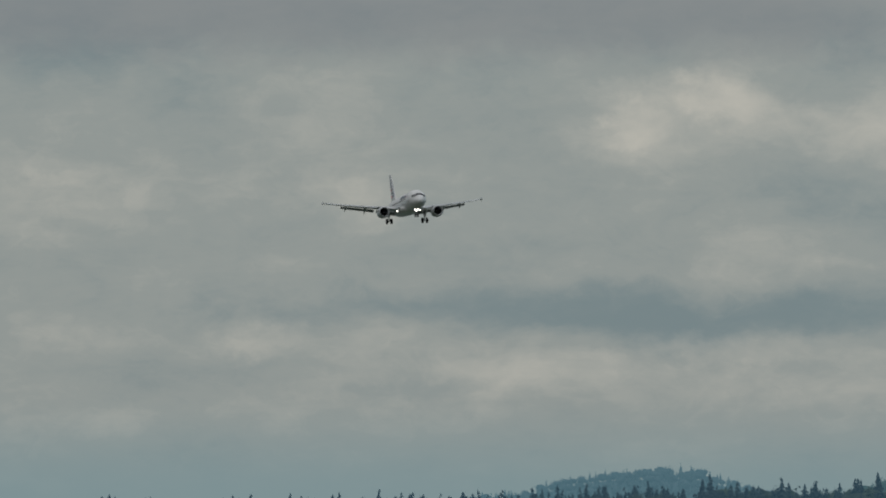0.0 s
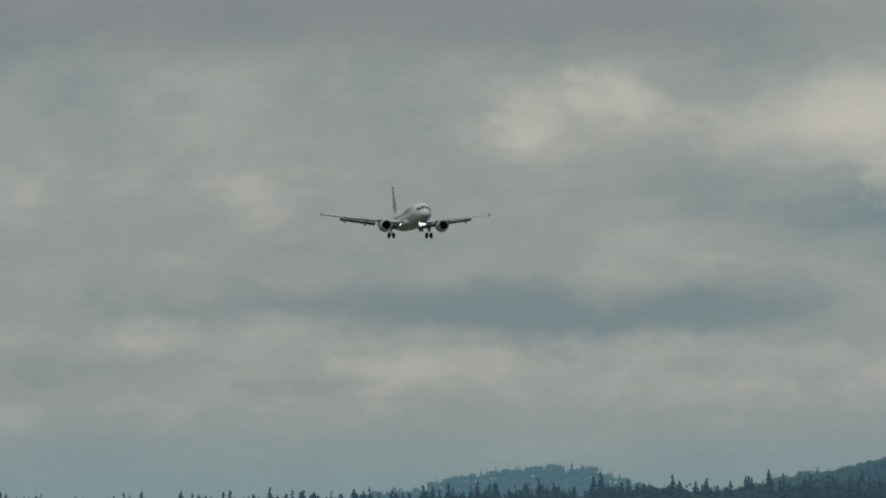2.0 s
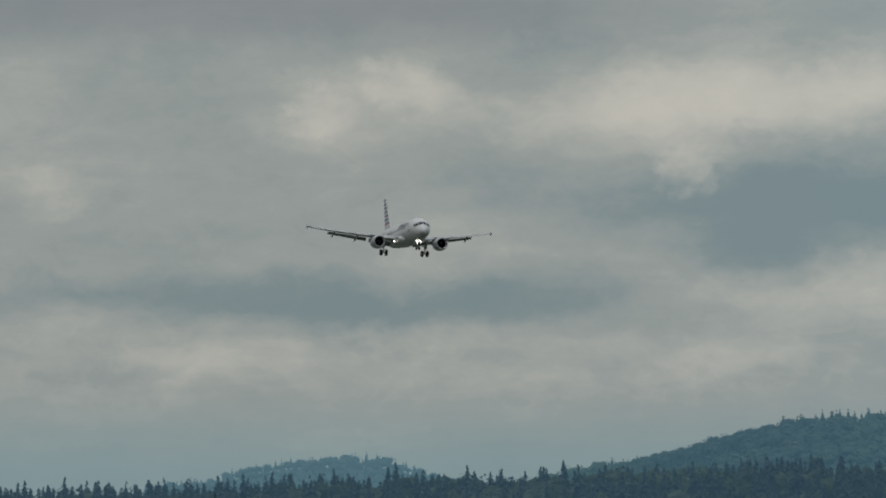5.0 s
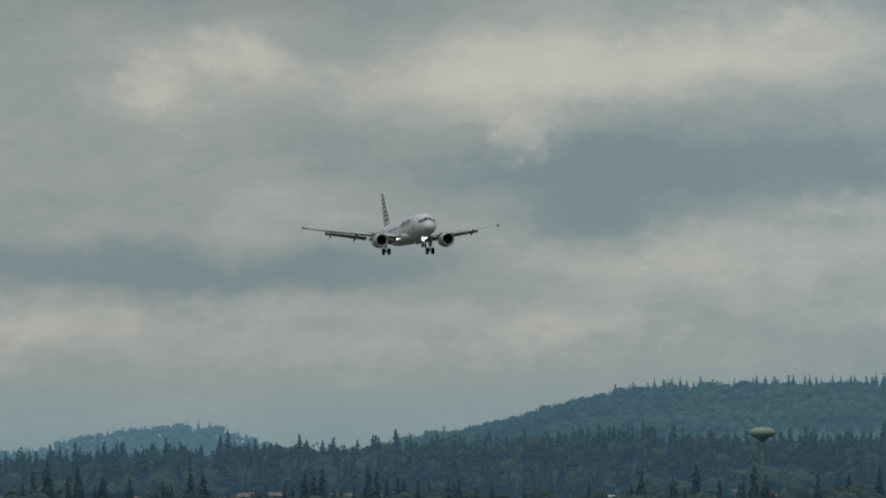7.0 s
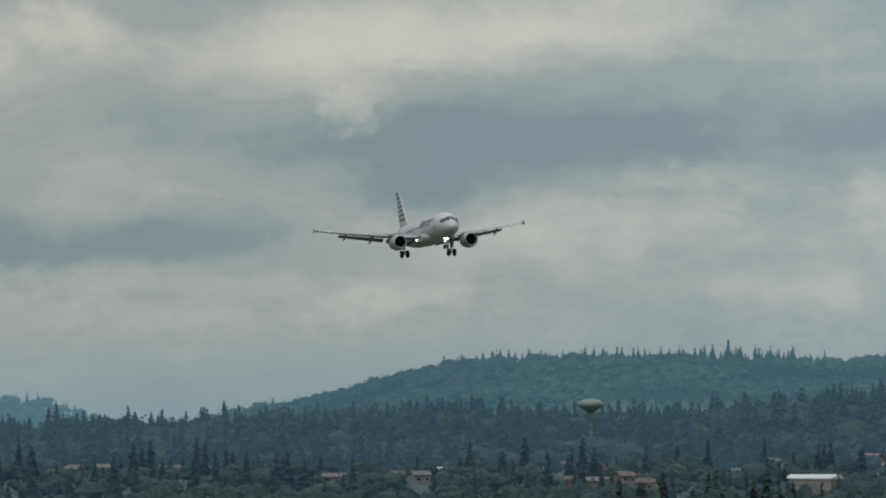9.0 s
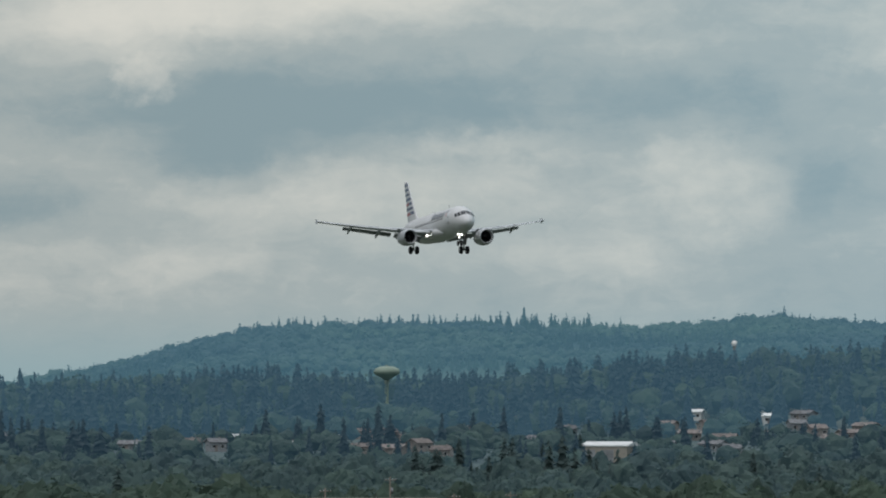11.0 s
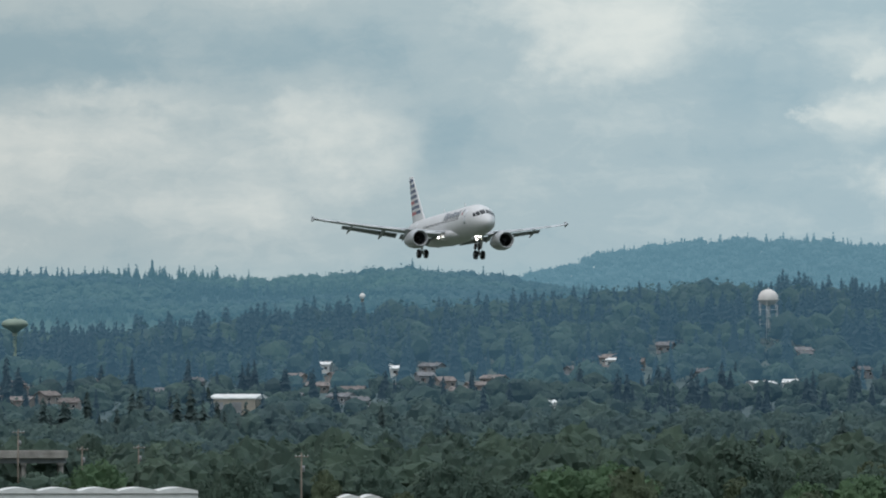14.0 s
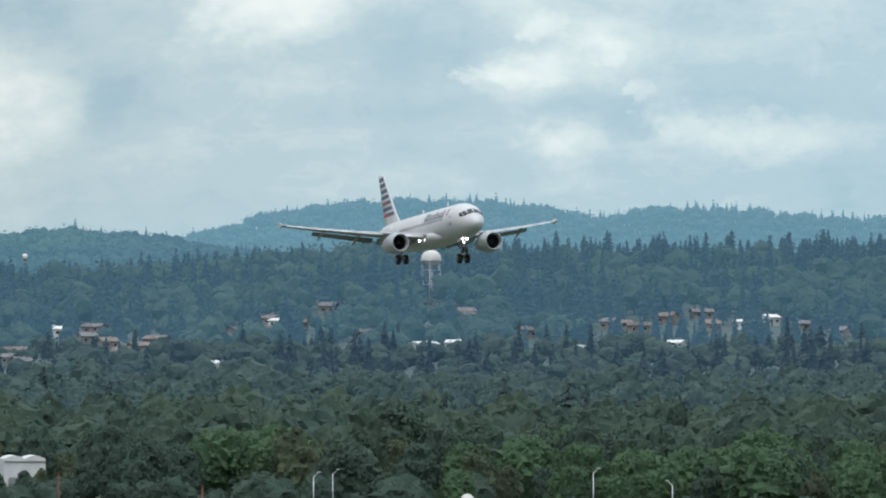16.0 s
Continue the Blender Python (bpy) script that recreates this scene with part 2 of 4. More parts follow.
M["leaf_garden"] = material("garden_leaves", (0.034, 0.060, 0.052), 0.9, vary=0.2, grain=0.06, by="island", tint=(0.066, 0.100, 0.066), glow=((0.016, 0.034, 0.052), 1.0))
# the woods of the plain
M["fir_plain"] = material("plain_fir_needles", (0.050, 0.082, 0.082), 0.9, vary=0.2, grain=0.03, by="island", tint=(0.052, 0.080, 0.072))
# faint blue emission imitates haze over the farther part of the plain
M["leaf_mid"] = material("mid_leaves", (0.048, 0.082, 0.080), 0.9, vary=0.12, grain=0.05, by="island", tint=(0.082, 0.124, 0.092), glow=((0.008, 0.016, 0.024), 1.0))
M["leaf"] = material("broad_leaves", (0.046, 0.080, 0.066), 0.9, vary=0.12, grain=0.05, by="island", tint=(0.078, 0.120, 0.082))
M["leaf_dark"] = material("dark_maple_leaves", (0.050, 0.084, 0.064), 0.85, vary=0.16, grain=0.12, by="island", tint=(0.066, 0.104, 0.068))
M["leaf_near"] = material("maple_leaves", (0.060, 0.116, 0.056), 0.8, vary=0.16, grain=0.12, by="island", tint=(0.086, 0.146, 0.064))
M["leaf_olive"] = material("poplar_leaves", (0.086, 0.112, 0.058), 0.8, vary=0.16, grain=0.12, by="island", tint=(0.058, 0.084, 0.046))
# ground of the slope, with haze put in as blue emission
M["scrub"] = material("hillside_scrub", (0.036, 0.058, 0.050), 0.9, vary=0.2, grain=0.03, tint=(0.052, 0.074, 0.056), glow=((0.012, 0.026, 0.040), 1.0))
M["bark"] = material("bark", (0.10, 0.08, 0.06), 0.9, vary=0.3, grain=1.5, bump=0.4)

# ---------------------------------------------------------------- ground
RIDGE = ([300, 866, 1246, 1553, 1866, 2193, 2361, 2531, 2711, 2961, 3191, 3322, 3522, 4400],
         [892, 881, 864, 856, 838, 846, 842, 828, 810, 800, 784, 770, 762, 758])
HILL = ([1350, 1625, 1775, 1875, 1950, 2200, 2520, 2660, 2780, 2890, 3010, 3110, 3300, 4400],
        [915, 843, 813, 782, 763, 752, 754, 765, 756, 742, 752, 768, 790, 800])
BACK = ([2600, 3100, 3160, 3231, 3311, 3462, 3612, 3742, 3802, 3922, 4022, 4172, 4400],
        [915, 765, 752, 727, 712, 699, 695, 712, 728, 718, 711, 724, 732])
BUTTE = ([700, 930, 1000, 1080, 1190, 1260, 1330, 1400, 1600],
         [900, 868, 846, 834, 831, 836, 862, 880, 900])


def line_height(line, u, d, tree):
    """Ground height d metres out under a wooded skyline."""
    v = np.interp(u, *line)
    return EYE + d * (900 - v) * STEP - tree


def ground_height(u, d):
    """Height of the land on the bearing u, d metres out."""
    u, d = np.asarray(u, float), np.asarray(d, float)
    ridge = line_height(RIDGE, u, 3600, 12.0)
    hill = np.maximum(line_height(HILL, u, 4300, 5.0), 10.0)
    back = np.maximum(line_height(BACK, u, 4620, 3.8), 10.0)
    butte = np.maximum(line_height(BUTTE, u, 4860, 4.2), 10.0)
    butte = np.where(u > 2000, back - 4, butte)
    stops = [0, 1750, 2100, 2500, 2950, 3600, 3850, 4300, 4420, 4620, 4700, 4860, 5200]
    levels = [0 * u, 0 * u, 3 + 0 * u, 9 + 0 * u, np.minimum(17, ridge), ridge, ridge - 6, hill, hill - 5, back, back - 4, butte, butte - 3]
    out = np.zeros(np.broadcast(u, d).shape)
    for a, b, p, q in zip(stops, stops[1:], levels, levels[1:]):
        k = np.clip((d - a) / (b - a), 0, 1)
        k = k * k * (3 - 2 * k)
        out = np.where((d >= a) & (d <= b), p + (q - p) * k, out)
    return out


def fast_mesh(name, verts, faces, mats, mat_index=None, smooth=False):
    """A mesh of triangles from arrays."""
    me = bpy.data.meshes.new(name)
    n = len(faces)
    me.vertices.add(len(verts))
    me.vertices.foreach_set("co", np.asarray(verts, np.float32).ravel())
    me.loops.add(n * 3)
    me.loops.foreach_set("vertex_index", np.asarray(faces, np.int32).ravel())
    me.polygons.add(n)
    me.polygons.foreach_set("loop_start", np.arange(0, n * 3, 3, dtype=np.int32))
    me.polygons.foreach_set("loop_total", np.full(n, 3, np.int32))
    for m in mats:
        me.materials.append(m)
    if mat_index is not None:
        me.polygons.foreach_set("material_index", np.asarray(mat_index, np.int32))
    me.polygons.foreach_set("use_smooth", np.full(n, smooth))
    me.update(calc_edges=True)
    me.validate()
    return me


def build_ground():
    """One sheet: finely cut in the view, coarse all round, out past the far hills."""
    us = np.concatenate([np.linspace(-56600, -1500, 24)[:-1], np.linspace(-1500, 5800, 240), np.linspace(5800, 60940, 24)[1:]])
    ds = np.concatenate([[0.02, 300, 900, 1400], np.linspace(1700, 4960, 120)])
    U, D = np.meshgrid(us, ds)
    Z = ground_height(np.clip(U, -1500, 5800), D)
    A = (U - 2170) * STEP
    verts = np.stack([D * np.sin(A), D * np.cos(A), Z], -1).reshape(-1, 3)
    w = len(us)
    i, j = np.meshgrid(np.arange(len(ds) - 1), np.arange(w - 1), indexing="ij")
    a = (i * w + j).ravel()
    faces = np.concatenate([np.stack([a, a + 1, a + w + 1], 1), np.stack([a, a + w + 1, a + w], 1)])
    # ground beyond 2480 m takes materials that carry haze as emission
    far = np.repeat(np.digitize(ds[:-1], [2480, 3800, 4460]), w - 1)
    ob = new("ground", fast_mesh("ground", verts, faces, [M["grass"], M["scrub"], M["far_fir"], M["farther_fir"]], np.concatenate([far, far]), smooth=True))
    tagged(ob, "green and brown wooded land rising from the plain", "ground", kind="structure")


build_ground()

# ---------------------------------------------------------------- trees
rng = np.random.default_rng(7)


def conifer_shape(tiers, per, seed, width=0.2, ragged=0.3):
    """A fir one unit tall: drooping boughs round a dark core, and a trunk. Returns points, triangles, count of bough triangles."""
    r = np.random.default_rng(seed)
    P, F = [], []

    def add(pts, tris):
        k = len(P)
        P.extend(pts)
        F.extend([(k + a, k + b, k + c) for a, b, c in tris])

    for i in range(tiers):
        z = 0.10 + 0.88 * (i + 0.5) / tiers
        full = width * (1 - z) ** 0.72 * (0.78 + 0.22 * math.sin(11 * z + 1.7 * seed)) + 0.012
        for k in range(per):
            a = 2 * math.pi * (k + r.random()) / per + i
            rad = full * (1 - ragged + 1.5 * ragged * r.random())
            drop = 0.03 + 0.05 * r.random()
            c, s = math.cos(a), math.sin(a)
            w = 0.36 * rad + 0.006
            zz = z + r.normal() * (0.35 / tiers)
            add([(0.1 * rad * c, 0.1 * rad * s, zz + 0.035), (0.65 * rad * c - w * s, 0.65 * rad * s + w * c, zz - drop * 0.5),
                 (rad * c, rad * s, zz - drop), (0.65 * rad * c + w * s, 0.65 * rad * s - w * c, zz - drop * 0.5)], [(0, 1, 2), (0, 2, 3)])
    ring = [(0.55 * width * math.cos(k * 1.2566), 0.55 * width * math.sin(k * 1.2566), 0.14) for k in range(5)]
    add(ring + [(0, 0, 0.86)], [(k, (k + 1) % 5, 5) for k in range(5)])
    n = len(F)
    add([(0.014 * math.cos(k * 2.094), 0.014 * math.sin(k * 2.094), 0) for k in range(3)] + [(0, 0, 0.5)], [(0, 1, 3), (1, 2, 3), (2, 0, 3)])
    return np.array(P), np.array(F), n


def ball(fine):
    """The points and triangles of a ball."""
    bm = bmesh.new()
    bmesh.ops.create_icosphere(bm, subdivisions=fine, radius=1)
    pts, tris = [tuple(v.co) for v in bm.verts], [tuple(v.index for v in f.verts) for f in bm.faces]
    bm.free()
    return pts, tris


def broadleaf_shape(clumps, leaves, seed, width=0.36, leaf=0.05, low=0.2, lumpy=0.30, fine=2):
    """A broad tree one unit tall: limbs, a dark inner crown, and uneven clumps of leaves with gaps between them."""
    r = np.random.default_rng(seed)
    P, F, stems = [], [], []

    def add(pts, tris, to):
        k = len(P)
        P.extend(pts)
        to.extend([(k + a, k + b, k + c) for a, b, c in tris])

    pts, tris = ball(fine)
    mid, half = (0.96 + low) / 2, (0.96 - low) / 2
    lean = r.normal(size=2) * 0.06
    tufts = r.normal(size=(clumps, 3))
    tufts /= np.linalg.norm(tufts, axis=1)[:, None]
    lump = [0.61 + 0.25 * max(0.0, float(np.max(tufts @ np.array(p)))) ** 10 + 0.09 * float(np.clip(r.normal(), -2, 2)) for p in pts]
    add([np.array([width * p[0], width * p[1], 0]) * k * (1 - 0.18 * p[2]) + np.array([0, 0, mid - 0.02 + half * 1.04 * k * p[2]]) for p, k in zip(pts, lump)], tris, F)
    for c in range(clumps):
        z = -0.75 + 1.7 * (c + r.random()) / clumps
        z = min(z, 0.97)
        a = c * 2.4 + r.normal() * 0.5
        q = math.sqrt(1 - z * z)
        n = np.array([q * math.cos(a), q * math.sin(a), z])
        reach = 1.0 - lumpy * r.random()
        size = width * r.uniform(0.30, 0.52) * (1.1 - 0.25 * z)
        at = np.array([(width * reach - 0.55 * size) * n[0] * (1 - 0.18 * z) + lean[0] * z, (width * reach - 0.55 * size) * n[1] * (1 - 0.18 * z) + lean[1] * z,
                       mid + (half * reach - 0.6 * size) * n[2]])
        for _ in range(max(3, leaves // clumps)):
            m = r.normal(size=3) + 0.9 * n + np.array([0, 0, 0.45])
            m /= np.linalg.norm(m)
            p = at + size * np.array([m[0], m[1], 0.8 * m[2]]) * r.uniform(0.84, 1.08)
            up = 0.7 * m + 0.4 * n + 0.3 * r.normal(size=3)
            t = np.cross(up, r.normal(size=3))
            t /= np.linalg.norm(t) + 1e-6
            b = np.cross(up, t)
            b /= np.linalg.norm(b) + 1e-6
            s = leaf * r.uniform(0.6, 1.4)
            if np.dot(np.cross(t, b), m) < 0:
                b = -b
            add([p - s * t, p - 0.7 * s * b, p + s * t, p + 0.7 * s * b], [(0, 1, 2), (0, 2, 3)], F)
        if c % 3 == 0:
            foot = np.array([0, 0, max(0.03, low * 0.8)])
            side = np.array([0.01 * math.sin(a), -0.01 * math.cos(a), 0])
            add([foot - side, foot + side, at], [(0, 1, 2)], stems)
    w = 0.022
    add([(w * math.cos(k * 1.2566), w * math.sin(k * 1.2566), 0) for k in range(5)] +
        [(0.5 * w * math.cos(k * 1.2566), 0.5 * w * math.sin(k * 1.2566), low + 0.2) for k in range(5)],
        [t for k in range(5) for t in ((k, (k + 1) % 5, 5 + (k + 1) % 5), (k, 5 + (k + 1) % 5, 5 + k))], stems)
    return np.array(P), np.array(F + stems), len(F)


def wood(name, label, shapes, mats, spots, heights, spins, fat):
    """A wood of many trees joined into one object."""
    Vs, Fs, Ms, base = [], [], [], 0
    for (x, y, z), h, s, w in zip(spots, heights, spins, fat):
        P, F, n = shapes[int(s * 977) % len(shapes)]
        c, q = math.cos(s * 6.283), math.sin(s * 6.283)
        X = (P[:, 0] * c - P[:, 1] * q) * h * w + x
        Y = (P[:, 0] * q + P[:, 1] * c) * h * w + y
        Vs.append(np.stack([X, Y, P[:, 2] * h + z], 1))
        Fs.append(F + base)
        Ms.append((np.arange(len(F)) >= n).astype(np.int32))
        base += len(P)
    ob = new(name, fast_mesh(name, np.concatenate(Vs), np.concatenate(Fs), mats, np.concatenate(Ms)))
    return tagged(ob, label, "woods", kind="stuff")


FIR_FAR = [conifer_shape(7, 5, s, 0.25 + 0.05 * (s % 3), 0.45) for s in range(7)]
FIR_MID = [conifer_shape(11, 6, 20 + s, 0.20 + 0.03 * (s % 4), 0.4) for s in range(8)]
LEAF_HILL = [broadleaf_shape(6, 30, 30 + s, 0.48, 0.055, 0.10) for s in range(8)]
LEAF_FAR = [broadleaf_shape(10, 70, 40 + s, 0.44 + 0.03 * (s % 3), 0.042, 0.04, 0.4) for s in range(9)]
LEAF_MID = [broadleaf_shape(16, 112, 60 + s, (0.32, 0.46, 0.40, 0.50)[s % 4], 0.034, 0.02, 0.42, 3) for s in range(10)]


def scatter(u0, u1, d0, d1, gap):
    """Jittered places on the land, about gap metres apart."""
    us, ds = [], []
    d = d0
    while d < d1:
        step = gap / d / STEP
        row = np.arange(u0, u1, step)
        us.append(row + rng.uniform(-0.45, 0.45, len(row)) * step)
        ds.append(d + rng.uniform(-0.45, 0.45, len(row)) * gap)
        d += gap
    return np.concatenate(us), np.concatenate(ds)


def patch(u, d, seed, size=90.0):
    """A slow drift between 0 and 1 over the land, for stands of one kind."""
    return np.array([0.5 + 0.5 * noise.noise((a * STEP * b / size + seed, b / size, seed)) for a, b in zip(u, d)])


SIGHT_GAPS = []


def plant(name, label, shapes, mats, u, d, tall, spread, fat, sink=0.0):
    """Plants a joined wood at chart places, leaving the gaps towards the camera free."""
    keep = np.ones(len(u), bool)
    for cu, cd, ru, rd in SIGHT_GAPS:
        keep &= ((u - cu) / ru) ** 2 + ((d - cd) / rd) ** 2 > 1
    u, d = u[keep], d[keep]
    if not len(u):
        return
    a = (u - 2170) * STEP
    z = ground_height(u, d) - sink
    h = tall * np.exp(spread * np.clip(rng.normal(0, 1, len(u)), -1.8, 1.5)) * (0.74 + 0.52 * patch(u, d, 12.3, 38))
    wood(name, label, shapes, mats, np.stack([d * np.sin(a), d * np.cos(a), z], 1), h, rng.random(len(u)), fat * rng.uniform(0.85, 1.2, len(u)))


def on_land(u, v, d0=2200.0, d1=3550.0):
    """How far out the land is met by a look along (u, v) on the chart."""
    ds = np.arange(d0, d1, 2.0)
    gap = ground_height(np.full(len(ds), float(u)), ds) - (EYE + ds * (900 - v) * STEP)
    k = np.argmax(gap > 0)
    return float(ds[k]) if gap[k] > 0 else d1


# houses of the slope, set to fit the camera's view: bearing and foot on the chart
WHITE_HOUSES = [(2846, 930), (3140, 1000), (3522, 962), (3578, 962), (3817, 968), (3969, 962), (4095, 922), (4133, 916), (1953, 972), (2104, 976),
                (3273, 920), (2878, 937), (2030, 986), (2747, 930), (4340, 930)]
BROWN_HOUSES = [(2700, 952), (2735, 965), (2772, 950), (2800, 972), (2962, 958), (3050, 952), (3214, 922), (3250, 934), (3300, 925), (3868, 924),
                (3954, 914), (3900, 928), (4028, 927), (3257, 915), (2202, 965), (2215, 992), (2180, 975), (2240, 972), (2300, 998), (1851, 980),
                (1290, 972), (1340, 968), (1400, 974), (1460, 970), (1090, 980), (2160, 990), (2650, 945), (2890, 966), (2990, 976), (3022, 964), (3082, 974), (2150, 962), (2260, 985), (2430, 940), (2340, 962)]
GREY_HOUSES = [(2940, 930), (2927, 950), (3195, 936), (3353, 896), (3592, 902), (3853, 924), (4014, 904), (3597, 912), (2690, 985), (2810, 996),
               (2780, 985), (1900, 985), (1240, 978), (1520, 972), (4200, 925), (4260, 940), (3420, 940), (3700, 940), (1750, 985), (2520, 960), (2470, 975)]
HOUSE_SPOTS = [(u, on_land(u, v), kind) for kind, group in (("white", WHITE_HOUSES), ("brown", BROWN_HOUSES), ("grey", GREY_HOUSES)) for u, v in group]
# trees left out on the camera's side, to keep these things in view
SIGHT_GAPS += [(u, d - 34, 36, 50) for u, d, _ in HOUSE_SPOTS]
SIGHT_GAPS += [(2202, 3380, 26, 170), (3535, 3270, 26, 80)]
SIGHT_GAPS += [(2598, on_land(2598, 1003) - 45, 58, 90), (2190, 1970, 185, 90), (2690, 1980, 80, 80), (2400, 1730, 330, 80)]


def build_woods():
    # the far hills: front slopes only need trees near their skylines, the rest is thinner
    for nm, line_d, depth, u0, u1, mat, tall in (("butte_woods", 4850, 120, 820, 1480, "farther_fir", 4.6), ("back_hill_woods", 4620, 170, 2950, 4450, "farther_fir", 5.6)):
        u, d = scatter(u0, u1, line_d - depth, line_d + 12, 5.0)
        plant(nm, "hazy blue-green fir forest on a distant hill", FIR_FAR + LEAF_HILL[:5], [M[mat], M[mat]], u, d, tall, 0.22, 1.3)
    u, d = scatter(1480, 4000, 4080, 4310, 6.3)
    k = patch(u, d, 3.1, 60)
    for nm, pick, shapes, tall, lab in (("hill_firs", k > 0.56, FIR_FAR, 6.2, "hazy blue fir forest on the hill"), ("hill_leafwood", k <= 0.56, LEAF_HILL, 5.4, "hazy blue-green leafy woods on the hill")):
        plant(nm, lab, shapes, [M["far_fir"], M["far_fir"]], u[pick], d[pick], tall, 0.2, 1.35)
    # the dark wooded ridge
    u, d = scatter(200, 4450, 3330, 3640, 9.8)
    k = patch(u, d, 5.7, 55)
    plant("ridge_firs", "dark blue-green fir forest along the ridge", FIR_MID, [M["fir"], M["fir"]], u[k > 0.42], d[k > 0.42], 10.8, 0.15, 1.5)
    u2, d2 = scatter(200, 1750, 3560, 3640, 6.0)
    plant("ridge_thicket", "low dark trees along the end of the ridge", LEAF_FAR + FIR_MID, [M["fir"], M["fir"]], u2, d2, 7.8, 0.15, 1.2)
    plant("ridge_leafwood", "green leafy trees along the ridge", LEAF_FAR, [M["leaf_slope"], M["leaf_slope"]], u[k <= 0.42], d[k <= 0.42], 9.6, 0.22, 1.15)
    # above the houses
    u, d = scatter(900, 4450, 3060, 3330, 10.5)
    k = patch(u, d, 9.2, 50)
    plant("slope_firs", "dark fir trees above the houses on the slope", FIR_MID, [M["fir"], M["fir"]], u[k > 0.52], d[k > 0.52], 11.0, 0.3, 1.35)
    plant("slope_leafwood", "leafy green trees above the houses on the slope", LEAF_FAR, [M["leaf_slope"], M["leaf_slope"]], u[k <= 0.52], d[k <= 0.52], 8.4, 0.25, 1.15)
    # between the houses: lower and looser
    u, d = scatter(900, 4450, 2520, 3060, 13.0)
    k = patch(u, d, 4.4, 40)
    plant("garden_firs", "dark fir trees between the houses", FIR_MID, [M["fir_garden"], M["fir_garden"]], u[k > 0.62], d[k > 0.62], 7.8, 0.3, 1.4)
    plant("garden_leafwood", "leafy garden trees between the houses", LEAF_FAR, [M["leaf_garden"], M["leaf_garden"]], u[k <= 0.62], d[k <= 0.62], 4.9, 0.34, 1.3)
    # the woods of the plain
    u, d = scatter(1450, 4450, 1850, 2520, 11.4)
    k = patch(u, d, 2.2, 60)
    plant("plain_firs", "dark firs in the woods of the plain", FIR_MID, [M["fir_plain"], M["fir_plain"]], u[k > 0.76], d[k > 0.76], 9.2, 0.25, 1.6)
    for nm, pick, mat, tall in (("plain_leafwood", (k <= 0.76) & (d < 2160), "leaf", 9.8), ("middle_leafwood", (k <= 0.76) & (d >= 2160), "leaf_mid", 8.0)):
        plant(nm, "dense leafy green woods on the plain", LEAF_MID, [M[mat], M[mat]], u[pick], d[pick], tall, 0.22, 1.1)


build_woods()

# ---------------------------------------------------------------- airliner
M["white"] = material("silver_white_mica_paint", (0.64, 0.635, 0.63), 0.36, vary=0.05, grain=0.25, coat=0.12)
M["wing_grey"] = material("grey_wing_paint", (0.50, 0.52, 0.54), 0.4, vary=0.08, grain=0.5)
M["flap_grey"] = material("flap_paint", (0.30, 0.31, 0.33), 0.5, vary=0.1, grain=0.6)
M["slat_white"] = material("pale_slat_paint", (0.66, 0.67, 0.68), 0.35, vary=0.05, grain=0.5)
M["silver"] = material("silver_nacelle_paint", (0.52, 0.53, 0.54), 0.35, 0.35, vary=0.08, grain=0.5)
M["bare"] = material("bare_polished_metal", (0.72, 0.72, 0.72), 0.2, 1.0, vary=0.05, grain=0.8)
M["duct"] = material("dark_fan_duct", (0.05, 0.05, 0.055), 0.5, vary=0.2, grain=1)
M["blade"] = material("titanium_blades", (0.12, 0.12, 0.125), 0.35, 0.8, vary=0.15, grain=2)
M["glass"] = material("dark_cockpit_glass", (0.015, 0.018, 0.022), 0.08, vary=0.1, grain=1)
M["rubber"] = material("tyre_rubber", (0.022, 0.022, 0.024), 0.8, vary=0.2, grain=4)
M["gear"] = material("gear_grey_enamel", (0.28, 0.28, 0.29), 0.45, vary=0.15, grain=3)
M["red"] = material("red_livery", (0.42, 0.035, 0.04), 0.35, vary=0.08, grain=0.4, coat=0.3)
M["blue"] = material("dark_blue_livery", (0.025, 0.05, 0.13), 0.35, vary=0.08, grain=0.4, coat=0.3)
M["cabin_glass"] = material("cabin_window_pane", (0.16, 0.165, 0.17), 0.15, vary=0.1, grain=1)
M["title"] = material("slate_grey_lettering", (0.13, 0.15, 0.18), 0.4, vary=0.05, grain=0.4)
M["lamp"] = material("lit_landing_lamp", (0.9, 0.9, 0.85), 0.2, glow=((1.0, 0.97, 0.90), 11.0))
M["dim_lamp"] = material("lit_taxi_lamp", (0.9, 0.9, 0.85), 0.2, glow=((1.0, 0.97, 0.90), 5.0))


def part(name, bm, mat, parent, label="", smooth=True):
    """One mesh object under a thing or under a part."""
    me = bpy.data.meshes.new(name)
    bmesh.ops.recalc_face_normals(bm, faces=bm.faces)
    bm.to_mesh(me)
    bm.free()
    me.materials.append(mat)
    me.polygons.foreach_set("use_smooth", [smooth] * len(me.polygons))
    ob = new(name, me)
    ob.parent = parent
    if label:
        ob["label"] = label
    return ob


def again(ob, parent, m, label=""):
    """A repeat of a part on the same mesh."""
    c = new(ob.name.split(".")[0], ob.data)
    c.parent, c.matrix_local = parent, m
    if label:
        c["label"] = label
    return c


def loft(rings, caps=True, closed=True):
    """A skin over rings of equally many points."""
    bm = bmesh.new()
    rows = [[bm.verts.new(p) for p in r] for r in rings]
    n = len(rows[0])
    for a, b in zip(rows, rows[1:]):
        for k in range(n if closed else n - 1):
            bm.faces.new((a[k], a[(k + 1) % n], b[(k + 1) % n], b[k]))
    if caps:
        bm.faces.new(rows[0]), bm.faces.new(rows[-1])
    return bm


